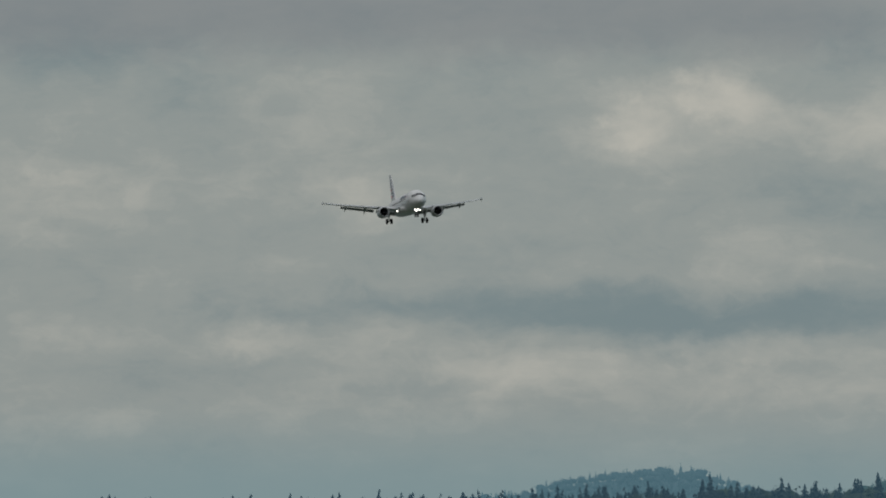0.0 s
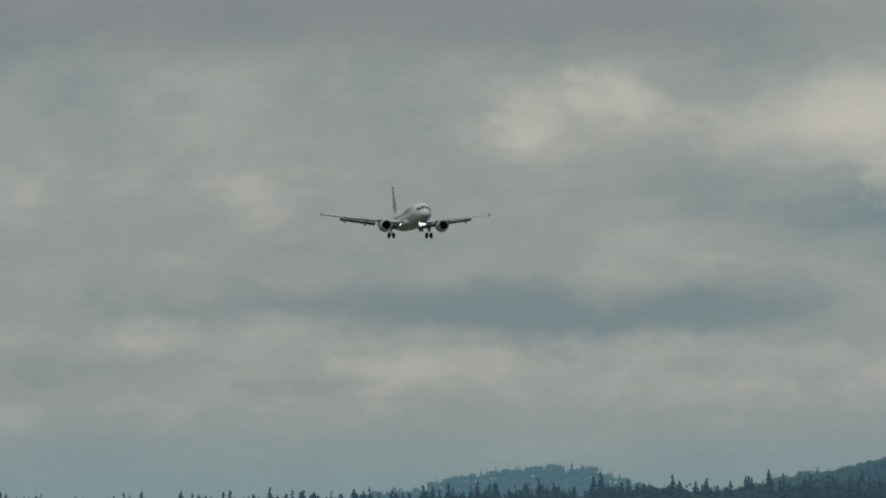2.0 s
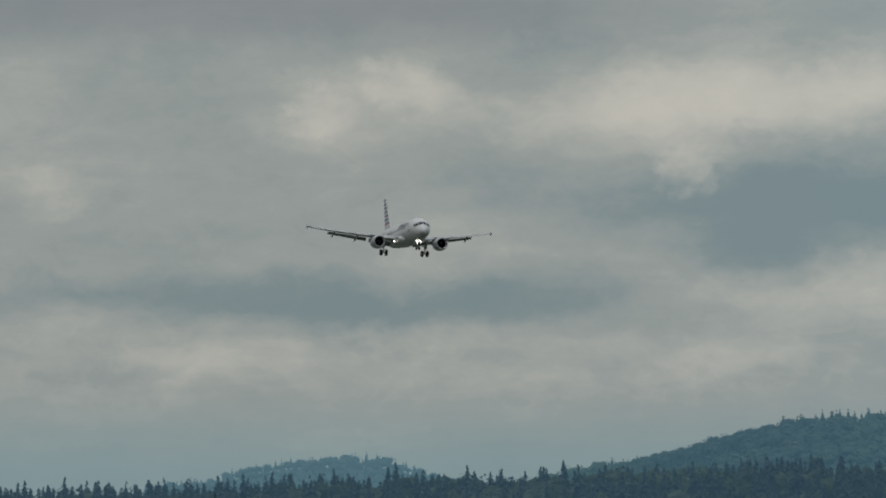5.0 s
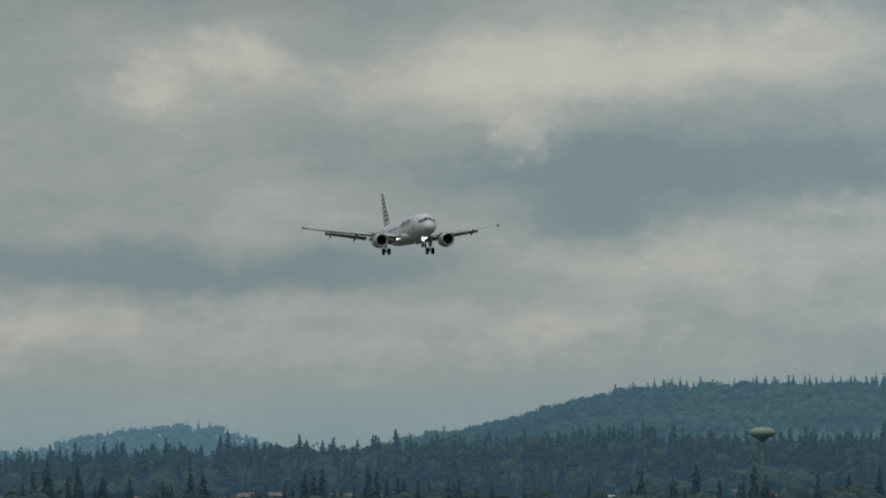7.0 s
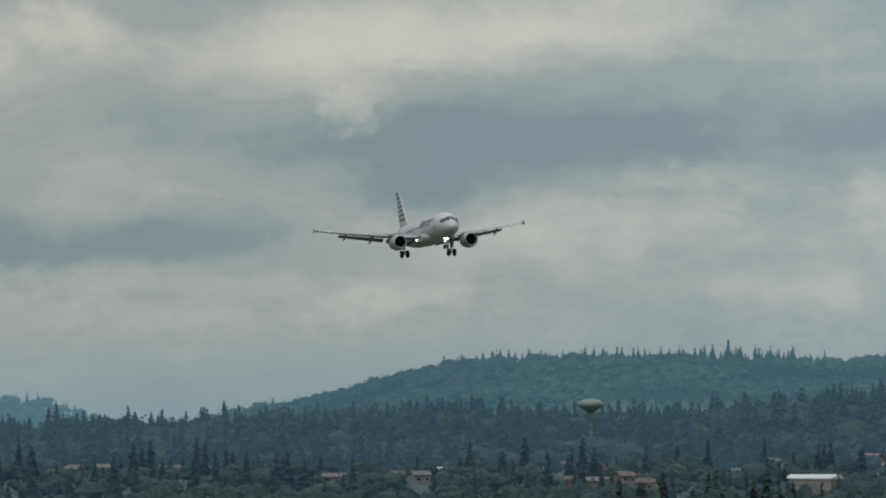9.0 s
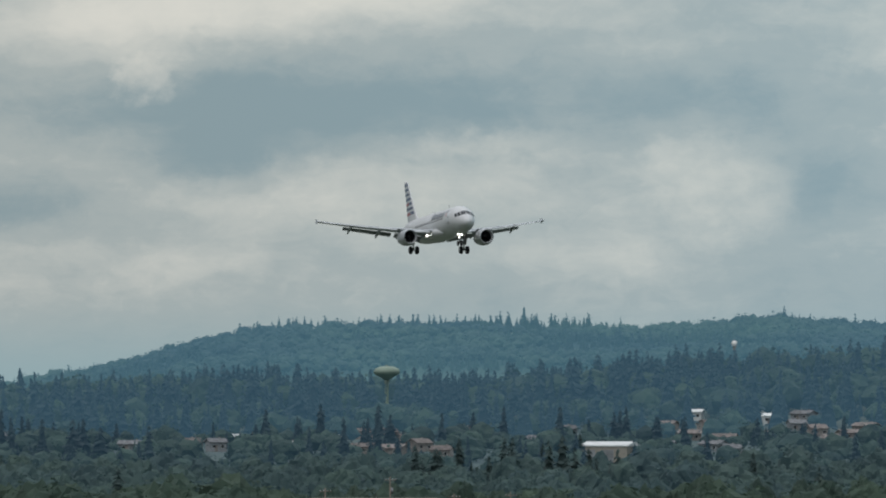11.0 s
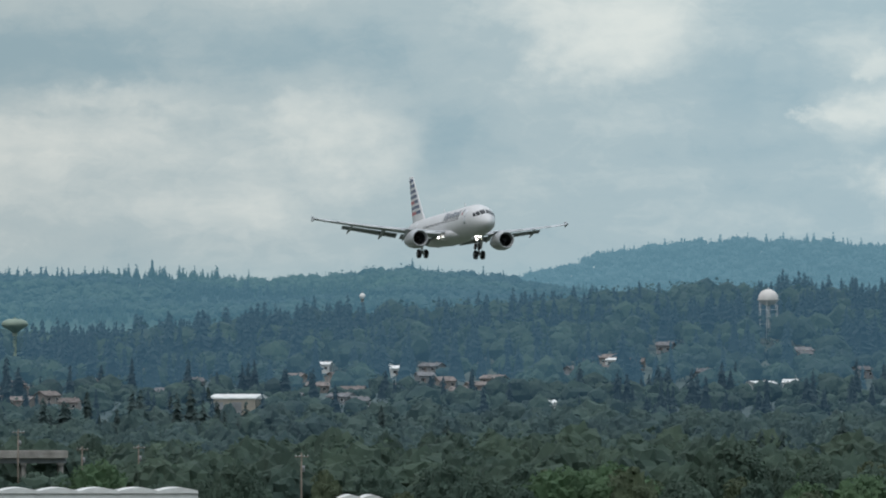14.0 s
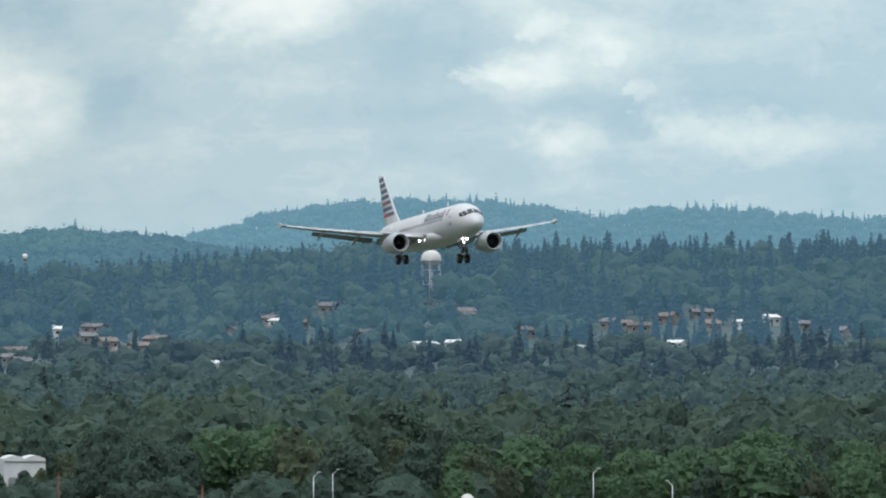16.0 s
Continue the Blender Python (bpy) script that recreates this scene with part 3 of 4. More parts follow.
def revolve(profile, segments=32, axis="y", caps=False):
    """A body of revolution: (station, radius) along an axis."""
    rings = []
    for s, r in profile:
        ring = []
        for k in range(segments):
            c, q = r * math.cos(2 * math.pi * k / segments), r * math.sin(2 * math.pi * k / segments)
            ring.append({"y": (c, s, q), "x": (s, c, q), "z": (c, q, s)}[axis])
        rings.append(ring)
    return loft(rings, caps)


def tube(a, b, r, segments=10, r2=None):
    """A round bar from a to b."""
    a, b = Vector(a), Vector(b)
    bm = bmesh.new()
    m = Matrix.Translation((a + b) / 2) @ (b - a).to_track_quat("Z", "Y").to_matrix().to_4x4()
    bmesh.ops.create_cone(bm, cap_ends=True, segments=segments, radius1=r, radius2=r if r2 is None else r2, depth=(b - a).length, matrix=m)
    return bm


def block(m, sx, sy, sz, bevel=0.02):
    bm = bmesh.new()
    bmesh.ops.create_cube(bm, size=1, matrix=m @ Matrix.Diagonal((sx, sy, sz, 1)))
    if bevel:
        bmesh.ops.bevel(bm, geom=bm.edges, offset=bevel, segments=1, affect="EDGES")
    return bm


# fuselage stations: y, half width, middle height, half height; the main wheels stand at y = 0
STATIONS = [(16.10, 0.03, -0.62, 0.03), (15.98, 0.36, -0.60, 0.35), (15.65, 0.70, -0.56, 0.66), (15.1, 1.04, -0.47, 1.00),
            (14.5, 1.32, -0.36, 1.28), (13.9, 1.54, -0.22, 1.60), (13.1, 1.74, -0.10, 1.84), (12.0, 1.89, -0.03, 2.00),
            (10.8, 1.96, 0, 2.06), (9.5, 1.975, 0, 2.07), (-5.5, 1.975, 0, 2.07), (-8.0, 1.90, 0.12, 1.95),
            (-10.5, 1.68, 0.40, 1.66), (-13.0, 1.30, 0.75, 1.28), (-15.3, 0.82, 1.05, 0.85), (-17.0, 0.38, 1.22, 0.42), (-17.74, 0.14, 1.28, 0.18)]


def skin(y, deg, out=0.0):
    """A point of the fuselage skin at station y, deg degrees round from the crown to starboard."""
    ys = [-s[0] for s in STATIONS]
    w, c, h = (float(np.interp(-y, ys, [s[k] for s in STATIONS])) for k in (1, 2, 3))
    a = radians(deg)
    return ((w + out) * math.sin(a), y, c - 0.2 + (h + out) * math.cos(a))


def skin_patch(corners, out=0.02, nu=5, nv=5):
    """A plate lying on the skin between four corners (station, degrees)."""
    bm = bmesh.new()
    a, b, c, d = corners
    grid = []
    for i in range(nu):
        row = []
        for j in range(nv):
            s, t = i / (nu - 1), j / (nv - 1)
            y = (a[0] * (1 - s) + b[0] * s) * (1 - t) + (d[0] * (1 - s) + c[0] * s) * t
            g = (a[1] * (1 - s) + b[1] * s) * (1 - t) + (d[1] * (1 - s) + c[1] * s) * t
            row.append(bm.verts.new(skin(y, g, out)))
        grid.append(row)
    for r, q in zip(grid, grid[1:]):
        for j in range(nv - 1):
            bm.faces.new((r[j], r[j + 1], q[j + 1], q[j]))
    ex = bmesh.ops.extrude_face_region(bm, geom=bm.faces[:])
    for v in ex["geom"]:
        if isinstance(v, bmesh.types.BMVert):
            v.co -= Vector((v.co.x, 0, v.co.z)).normalized() * (out + 0.02)
    return bm


FOIL = [(0.0, 0.0), (0.02, 0.28), (0.08, 0.5), (0.2, 0.62), (0.4, 0.6), (0.65, 0.38), (1.0, 0.02),
        (1.0, -0.02), (0.65, -0.22), (0.4, -0.36), (0.2, -0.4), (0.08, -0.3), (0.02, -0.16)]


def foil_ring(x, lead, chord, z, thick, twist=0.0, upright=False, flip=1):
    """An aerofoil section across the span, or upright for a fin."""
    out = []
    for s, t in FOIL:
        y, h = lead - s * chord, t * thick
        dz = -(s - 0.25) * chord * math.tan(radians(twist))
        out.append((h, y, z) if upright else (flip * x, y, z + h + dz))
    return out


def wing_lead(x):
    return 4.2 - (x - 1.9) * 0.52


def wing_chord(x):
    return float(np.interp(x, [0, 1.9, 6.4, 17.05], [7.0, 6.1, 3.86, 1.5]))


def wing_z(x):
    return -1.2 + 0.105 * (x - 1.9) + 0.0025 * (x - 1.9) ** 2


def build_wing(root, side):
    xs = [0.8, 1.9, 3.2, 4.8, 6.4, 8.5, 10.6, 12.8, 14.8, 16.4, 17.0]
    wing = part("wing", loft([foil_ring(x, wing_lead(x), wing_chord(x), wing_z(x), 0.055 * wing_chord(x) + 0.10, 2.5 - 0.12 * x, flip=side) for x in xs]), M["wing_grey"], root, "pale grey swept wing with flaps and slats out")
    # drooped slats along the leading edge
    for a, b in ((2.5, 4.9), (6.7, 9.22), (9.24, 11.72), (11.74, 14.22), (14.24, 16.6)):
        rings = []
        for x in (a, b):
            c = wing_chord(x)
            y0, z0 = wing_lead(x) + 0.05 * c, wing_z(x) - 0.20
            g = c / 4.2
            rings.append([(side * x, y0 + dy * c, z0 + 0.20 * (1 - g) + dz * g) for dy, dz in ((0.0, 0.0), (-0.015, 0.10), (-0.06, 0.24), (-0.15, 0.36), (-0.16, 0.33), (-0.08, 0.16), (-0.05, -0.02), (-0.02, -0.05))])
        part("slat", loft(rings), M["slat_white"], wing, "pale extended slat")
    # flaps, lowered
    for a, b in ((2.1, 6.1), (6.6, 13.3)):
        rings = []
        for x in (a, b):
            c = 0.2 * wing_chord(x) + 0.3
            y0, z0 = wing_lead(x) - wing_chord(x) + 0.25, wing_z(x) - 0.12 * wing_chord(x) / 3 - 0.12
            ring = []
            for s, t in FOIL:
                yy, zz = -s * c, t * 0.16
                k = radians(27)
                ring.append((side * x, y0 + yy * math.cos(k) + zz * math.sin(k), z0 + yy * math.sin(k) + zz * math.cos(k)))
            rings.append(ring)
        part("flap", loft(rings), M["flap_grey"], wing, "grey lowered flap")
    # flap track fairings
    for x, s in ((5.6, 0.9), (8.4, 1.0), (12.3, 0.85)):
        y0, z0 = wing_lead(x) - wing_chord(x) * 0.55, wing_z(x) - 0.22
        prof = [(0, 0.03), (-0.5, 0.14), (-1.2, 0.21), (-2.2, 0.20), (-3.0, 0.10), (-3.3, 0.03)]
        rings = []
        for d, r in prof:
            drop = 0.08 * d if d > -1.4 else 0.08 * -1.4 + 0.38 * (d + 1.4)
            rings.append([(side * x + r * s * math.cos(k * 0.7854), y0 + d * s, z0 + drop * s + 1.35 * r * s * math.sin(k * 0.7854)) for k in range(8)])
        part("flap_track_fairing", loft(rings), M["wing_grey"], wing)
    # arrow-shaped fence at the tip
    x, y, z = 17.03, wing_lead(17.0), wing_z(17.0)
    shape = [(y + 0.1, z), (y - 0.8, z + 0.36), (y - 1.45, z + 0.45), (y - 1.45, z), (y - 1.5, z - 0.32), (y - 0.9, z - 0.24)]
    fence = loft([[(side * (x - 0.03), a, b) for a, b in shape], [(side * (x + 0.04), a, b) for a, b in shape]])
    part("wingtip_fence", fence, M["wing_grey"], wing, "small arrow-shaped tip fence", smooth=False)
    return wing


def build_engine(root, side):
    at = Matrix.Translation((side * 5.75, 5.4, -2.05))
    cowl = part("nacelle", revolve([(-0.16, 1.06), (-0.6, 1.16), (-1.3, 1.22), (-2.2, 1.20), (-3.2, 1.06), (-4.2, 0.84), (-4.9, 0.66), (-4.86, 0.62), (-4.0, 0.70)], 40), M["silver"], root, "silver-grey engine nacelle")
    cowl.matrix_local = at
    part("intake_lip", revolve([(-0.75, 0.84), (-0.25, 0.88), (-0.06, 0.93), (0.0, 0.98), (-0.03, 1.03), (-0.17, 1.063)], 40), M["silver"], cowl, "silver intake lip")
    part("fan_duct", revolve([(-0.74, 0.84), (-1.3, 0.84), (-1.32, 0.02)], 40), M["duct"], cowl, "dark intake duct")
    bm = bmesh.new()
    for k in range(22):
        a = 2 * math.pi * k / 22
        c, s = math.cos(a), math.sin(a)
        q = [Vector((0.28 * c - 0.04 * s, -1.1, 0.28 * s + 0.04 * c)), Vector((0.82 * c - 0.10 * s, -1.02, 0.82 * s + 0.10 * c)),
             Vector((0.82 * c + 0.08 * s, -1.22, 0.82 * s - 0.08 * c)), Vector((0.28 * c + 0.04 * s, -1.24, 0.28 * s - 0.04 * c))]
        bm.faces.new([bm.verts.new(p) for p in q])
        bm.faces.new([bm.verts.new(p + Vector((0, 0.015, 0))) for p in reversed(q)])
    part("fan", bm, M["blade"], cowl, "dark titanium fan blades", smooth=False)
    part("spinner", revolve([(-0.55, 0.02), (-0.68, 0.10), (-0.9, 0.20), (-1.15, 0.29)], 24, caps=True), M["blade"], cowl, "dark spinner cone")
    part("exhaust_cone", revolve([(-4.4, 0.40), (-5.1, 0.28), (-5.7, 0.05)], 24, caps=True), M["blade"], cowl)
    rings = [[(side * (5.75 + dx), y, z) for dx, y, z in ((-w, a, zb), (0, a + 0.12, zb), (w, a, zb), (w, b, zb), (0, b - 0.3, zb), (-w, b, zb))]
             for w, a, b, zb in ((0.20, 3.9, -0.6, -1.15), (0.18, 3.3, -1.6, -0.72))]
    part("pylon", loft(rings), M["wing_grey"], root, "grey engine pylon", smooth=False)


def wheel_parts(parent, at, r, w):
    tyre = part("tyre", revolve([(-w / 2, r * 0.55), (-w / 2, r * 0.86), (-w * 0.34, r * 0.98), (0, r), (w * 0.34, r * 0.98), (w / 2, r * 0.86), (w / 2, r * 0.55)], 24, "x", True), M["rubber"], parent, "black rubber tyre")
    tyre.location = at
    rim = part("rim", revolve([(-w / 2 - 0.015, r * 0.2), (-w / 2 - 0.015, r * 0.5), (w / 2 + 0.015, r * 0.5), (w / 2 + 0.015, r * 0.2)], 20, "x", True), M["gear"], parent, "grey wheel rim")
    rim.location = at


def build_main_gear(root, side):
    x = 3.8 * side
    leg = part("main_gear_leg", tube((x, 0.1, -1.1), (x, 0, -2.7), 0.15, 14), M["gear"], root, "grey main landing gear leg, extended")
    part("piston", tube((x, 0, -2.6), (x, 0, -3.6), 0.095, 12), M["bare"], leg, "bright oleo piston")
    part("axle", tube((x - 0.62, 0, -3.6), (x + 0.62, 0, -3.6), 0.08), M["gear"], leg)
    part("side_stay", tube((x - 0.05 * side, 0.1, -2.45), (x - 1.7 * side, 0.1, -1.35), 0.07), M["gear"], leg)
    part("torque_link", block(pose(x, -0.22, -3.05, 14), 0.16, 0.07, 0.85), M["gear"], leg)
    part("gear_door", block(pose(x + 0.30 * side, 0.05, -2.0, 0, 7 * side), 0.05, 1.0, 1.75), M["white"], leg, "white gear door fixed to the leg", smooth=False)
    for k in (-0.47, 0.47):
        wheel_parts(leg, (x + k, 0, -3.6), 0.585, 0.42)


def build_nose_gear(root):
    y = 11.05
    leg = part("nose_gear_leg", tube((0, y + 0.1, -1.6), (0, y, -3.0), 0.10, 14), M["gear"], root, "grey nose landing gear leg, extended")
    part("piston", tube((0, y, -2.9), (0, y, -3.55), 0.065, 12), M["bare"], leg, "bright oleo piston")
    part("axle", tube((-0.36, y, -3.55), (0.36, y, -3.55), 0.06), M["gear"], leg)
    part("drag_stay", tube((0, y - 0.1, -2.7), (0, y - 1.3, -1.8), 0.06), M["gear"], leg)
    part("torque_link", block(pose(0, y + 0.17, -3.15, -12), 0.12, 0.06, 0.6), M["gear"], leg)
    for s in (-1, 1):
        wheel_parts(leg, (0.25 * s, y, -3.55), 0.385, 0.22)
        part("gear_door", block(pose(0.42 * s, y - 0.3, -2.25, 0, -8 * s), 0.04, 1.5, 0.62), M["white"], leg, "white open gear door", smooth=False)
        lamp = part("landing_lamp", revolve([(0.08, 0.02), (0.07, 0.08), (0.02, 0.115), (-0.06, 0.10), (-0.16, 0.04)], 16, caps=True), M["lamp"], leg, "bright lit round lamp")
        lamp.location = (0.25 * s, y + 0.2, -2.25)
    lamp = part("taxi_lamp", revolve([(0.10, 0.02), (0.08, 0.09), (0.0, 0.11), (-0.12, 0.05)], 14, caps=True), M["dim_lamp"], leg, "small lit lamp on the leg")
    lamp.location = (0.1, y + 0.2, -2.68)


def build_tail(root):
    rows = [(1.3, -9.6, 6.4, 0.20), (1.95, -10.9, 5.3, 0.20), (3.0, -11.95, 4.6, 0.18), (5.2, -13.75, 3.25, 0.14), (7.0, -15.25, 2.2, 0.10), (7.65, -15.8, 1.8, 0.08), (7.82, -16.05, 1.5, 0.03)]
    fin = part("tail_fin", loft([foil_ring(0, y, c, z, t * 1.6, upright=True) + [(-h * t * 1.6, y - s * c, z) for s, h in reversed(FOIL[1:6])] for z, y, c, t in [(r[0], r[1], r[2], r[3]) for r in rows]]), M["white"], root, "white fin with red and blue stripes")

    def edge(z, k):
        zs = [r[0] for r in rows]
        return float(np.interp(z, zs, [r[1] for r in rows])) - k * float(np.interp(z, zs, [r[2] for r in rows]))

    # flag stripes on both faces, split into rear and front pieces
    for i in range(7):
        z0 = 2.75 + 0.72 * i
        z1 = z0 + 0.42
        for side in (-1, 1):
            for k0, k1, mat in ((0.10, 0.52, "blue"), (0.52, 0.97, "red" if i in (0, 2) else "blue")):
                bm = bmesh.new()
                rim = []
                for k in np.linspace(k0, k1, 5):
                    col = []
                    for z in (z0 - 0.11 * (k - 0.5), z1 - 0.11 * (k - 0.5)):
                        full = 1.6 * float(np.interp(z, [q[0] for q in rows], [q[3] for q in rows])) * float(np.interp(k, [f[0] for f in FOIL[:7]], [f[1] for f in FOIL[:7]]))
                        col.append([bm.verts.new((side * (full + d), edge(z, k), z)) for d in (0.02, -0.03)])
                    rim.append(col)
                for a, b in zip(rim, rim[1:]):
                    for q in ((a[0][0], a[1][0], b[1][0], b[0][0]), (a[0][1], a[1][1], b[1][1], b[0][1]), (a[0][0], b[0][0], b[0][1], a[0][1]), (a[1][0], b[1][0], b[1][1], a[1][1])):
                        bm.faces.new(q)
                for a in (rim[0], rim[-1]):
                    bm.faces.new((a[0][0], a[1][0], a[1][1], a[0][1]))
                part("stripe", bm, M[mat], fin, "red stripe" if mat == "red" else "dark blue stripe", smooth=False)
    part("rudder_hinge", tube((0.0, edge(2.3, 0.72), 2.3), (0.0, edge(7.6, 0.72), 7.6), 0.09, 8, 0.05), M["wing_grey"], fin)
    for side in (-1, 1):
        xs = [(0.3, -12.2, 4.0, 0.6, 0.22), (1.0, -12.6, 3.65, 0.65, 0.22), (3.6, -14.2, 2.5, 0.88, 0.14), (6.15, -15.75, 1.4, 1.12, 0.08)]
        part("tailplane", loft([foil_ring(x, y, c, z, t, flip=side) for x, y, c, z, t in xs]), M["wing_grey"], root, "grey horizontal tailplane")


def build_airliner():
    root = new("airliner")
    body = part("fuselage", loft([[skin(y, k * 7.5) for k in range(48)] for y in
                [s[0] for s in STATIONS[:9]] + [9.5, 6.5, 3.5, 0.5, -2.5] + [s[0] for s in STATIONS[10:]]]), M["white"], root, "glossy white fuselage")
    part("belly_fairing", loft([[(w * math.sin(k * 0.2618), y, z + h * math.cos(k * 0.2618)) for k in range(24)] for y, w, z, h in
         ((8.2, 0.6, -1.75, 0.2), (7.2, 1.5, -1.6, 0.6), (5.5, 2.05, -1.45, 0.95), (2.5, 2.2, -1.4, 1.05), (-1.5, 2.2, -1.4, 1.05), (-4.0, 1.9, -1.45, 0.85), (-6.0, 1.2, -1.65, 0.5), (-7.2, 0.5, -1.8, 0.2))]), M["white"], root, "white belly fairing")
    # cockpit glazing
    for s in (-1, 1):
        for corners in (((15.02, 2.5), (14.98, 36), (14.22, 30), (14.24, 2)), ((14.93, 40), (14.58, 60), (13.96, 50), (14.20, 34)), ((14.50, 63), (13.98, 73), (13.62, 60), (13.90, 53))):
            part("cockpit_window", skin_patch([(y, s * g) for y, g in corners], 0.025), M["glass"], body, "dark cockpit pane")
        # doors and cabin windows
        for y0, y1 in ((12.1, 11.3), (-9.2, -9.95)):
            door = part("cabin_door", skin_patch([(y0, s * 52), (y0, s * 104), (y1, s * 104), (y1, s * 52)], 0.012), M["slat_white"], body, "pale outlined cabin door")
            part("door_window", skin_patch([((y0 + y1) / 2 + 0.1, s * 74), ((y0 + y1) / 2 + 0.1, s * 80), ((y0 + y1) / 2 - 0.1, s * 80), ((y0 + y1) / 2 - 0.1, s * 74)], 0.03, 3, 3), M["glass"], door)
        part("overwing_exit", skin_patch([(1.6, s * 66), (1.6, s * 92), (1.05, s * 92), (1.05, s * 66)], 0.012), M["slat_white"], body, "small overwing exit")
        first = part("cabin_window", skin_patch([(9.2, s * 74), (9.2, s * 83), (8.97, s * 83), (8.97, s * 74)], 0.02, 3, 3), M["cabin_glass"], body, "small grey cabin window")
        for k in range(1, 28):
            again(first, body, Matrix.Translation((0, -0.533 * k, 0)))
        # the airline's lettering and emblem, as plain bars and shapes
        for k in range(8):
            y = 9.4 - 0.86 * k if s > 0 else 2.8 + 0.86 * k
            tall = 30 if k == (7 if s > 0 else 0) else 20 if k % 3 else 25
            part("lettering_bar", skin_patch([(y, s * (71 - tall)), (y, s * 72), (y - 0.56, s * 72), (y - 0.56, s * (71 - tall))], 0.018, 4, 4), M["title"], body, "grey lettering bar")
        part("emblem", skin_patch([(10.95, s * 46), (10.75, s * 58), (10.45, s * 58), (10.75, s * 46)], 0.018, 4, 4), M["blue"], body, "blue emblem piece")
        part("emblem", skin_patch([(10.7, s * 59), (10.55, s * 71), (10.3, s * 71), (10.4, s * 59)], 0.018, 4, 4), M["red"], body, "red emblem piece")
    for s in (-1, 1):
        build_wing(root, s)
        build_engine(root, s)
        build_main_gear(root, s)
        lamp = part("wing_root_lamp", revolve([(0.08, 0.02), (0.07, 0.07), (0.02, 0.105), (-0.1, 0.09), (-0.2, 0.04)], 16, caps=True), M["lamp"], root, "bright lit landing lamp")
        lamp.location = (2.45 * s, 2.6, -1.72)
        small = part("turnoff_lamp", revolve([(0.08, 0.02), (0.06, 0.07), (0.0, 0.09), (-0.1, 0.05)], 14, caps=True), M["dim_lamp"], root, "small lit lamp at the wing root")
        small.location = (2.02 * s, 3.4, -1.66)
        part("lamp_housing", block(pose(2.45 * s, 2.3, -1.5), 0.3, 0.5, 0.5, 0.05), M["wing_grey"], root)
    build_nose_gear(root)
    build_tail(root)
    for y, z, h in ((6.2, 2.05, 0.42), (-2.5, 2.05, 0.34)):
        part("antenna", loft([[(0.03, y + 0.2, z - 0.05), (-0.03, y + 0.2, z - 0.05), (-0.03, y - 0.2, z - 0.05), (0.03, y - 0.2, z - 0.05)], [(0.015, y - 0.05, z + h), (-0.015, y - 0.05, z + h), (-0.015, y - 0.22, z + h), (0.015, y - 0.22, z + h)]]), M["white"], body, "white blade antenna", smooth=False)
    part("belly_antenna", block(pose(0, 4.5, -2.6), 0.04, 0.3, 0.45), M["white"], body, smooth=False)
    part("tail_cone_outlet", revolve([(-17.6, 0.10), (-17.85, 0.12)], 14, caps=True), M["blade"], body).location = (0, 0, 1.28)
    return tagged(root, "white twin-engined airliner flying with landing gear and flaps lowered", "airliner")


airliner = build_airliner()

# ---------------------------------------------------------------- things on the land
M["clapboard"] = material("white_clapboard", (0.66, 0.66, 0.64), 0.6, vary=0.08, grain=0.6, by="object")
M["tan_wall"] = material("tan_siding", (0.30, 0.27, 0.25), 0.7, vary=0.15, grain=0.5, by="object")
M["grey_wall"] = material("grey_siding", (0.28, 0.29, 0.30), 0.7, vary=0.15, grain=0.5, by="object")
M["brown_roof"] = material("brown_shingle_roof", (0.235, 0.205, 0.192), 0.85, vary=0.25, grain=0.7, by="object")
M["grey_roof"] = material("grey_shingle_roof", (0.20, 0.205, 0.215), 0.85, vary=0.25, grain=0.7, by="object")
M["pale_roof"] = material("pale_metal_roof", (0.72, 0.72, 0.70), 0.5, vary=0.08, grain=0.5, by="object")
M["pane"] = material("dark_window_pane", (0.03, 0.035, 0.04), 0.12, vary=0.1, grain=0.6)
M["tan_metal"] = material("cream_sheet_wall", (0.36, 0.325, 0.27), 0.6, vary=0.1, grain=0.3)
M["concrete"] = material("weathered_concrete", (0.34, 0.32, 0.29), 0.85, vary=0.2, grain=0.4, bump=0.2)
M["tank"] = material("white_tank_paint", (0.72, 0.68, 0.64), 0.5, vary=0.1, grain=0.25)
M["tank_green"] = material("pale_green_tank_paint", (0.25, 0.32, 0.25), 0.55, vary=0.12, grain=0.25)
M["pole_wood"] = material("weathered_pole_wood", (0.24, 0.20, 0.16), 0.9, vary=0.2, grain=1.0)
M["galvanised"] = material("galvanised_steel", (0.62, 0.63, 0.64), 0.45, 0.4, vary=0.1, grain=1.0)
M["red_paint"] = material("faded_red_paint", (0.26, 0.06, 0.04), 0.6, vary=0.15, grain=0.8)


def land(u, d):
    return spot(u, d, float(ground_height(u, d)))


def facing(u, turn=0.0):
    """The turn about the upright that makes a thing's front (-y) look back along the bearing."""
    return -math.degrees((u - 2170) * STEP) + turn


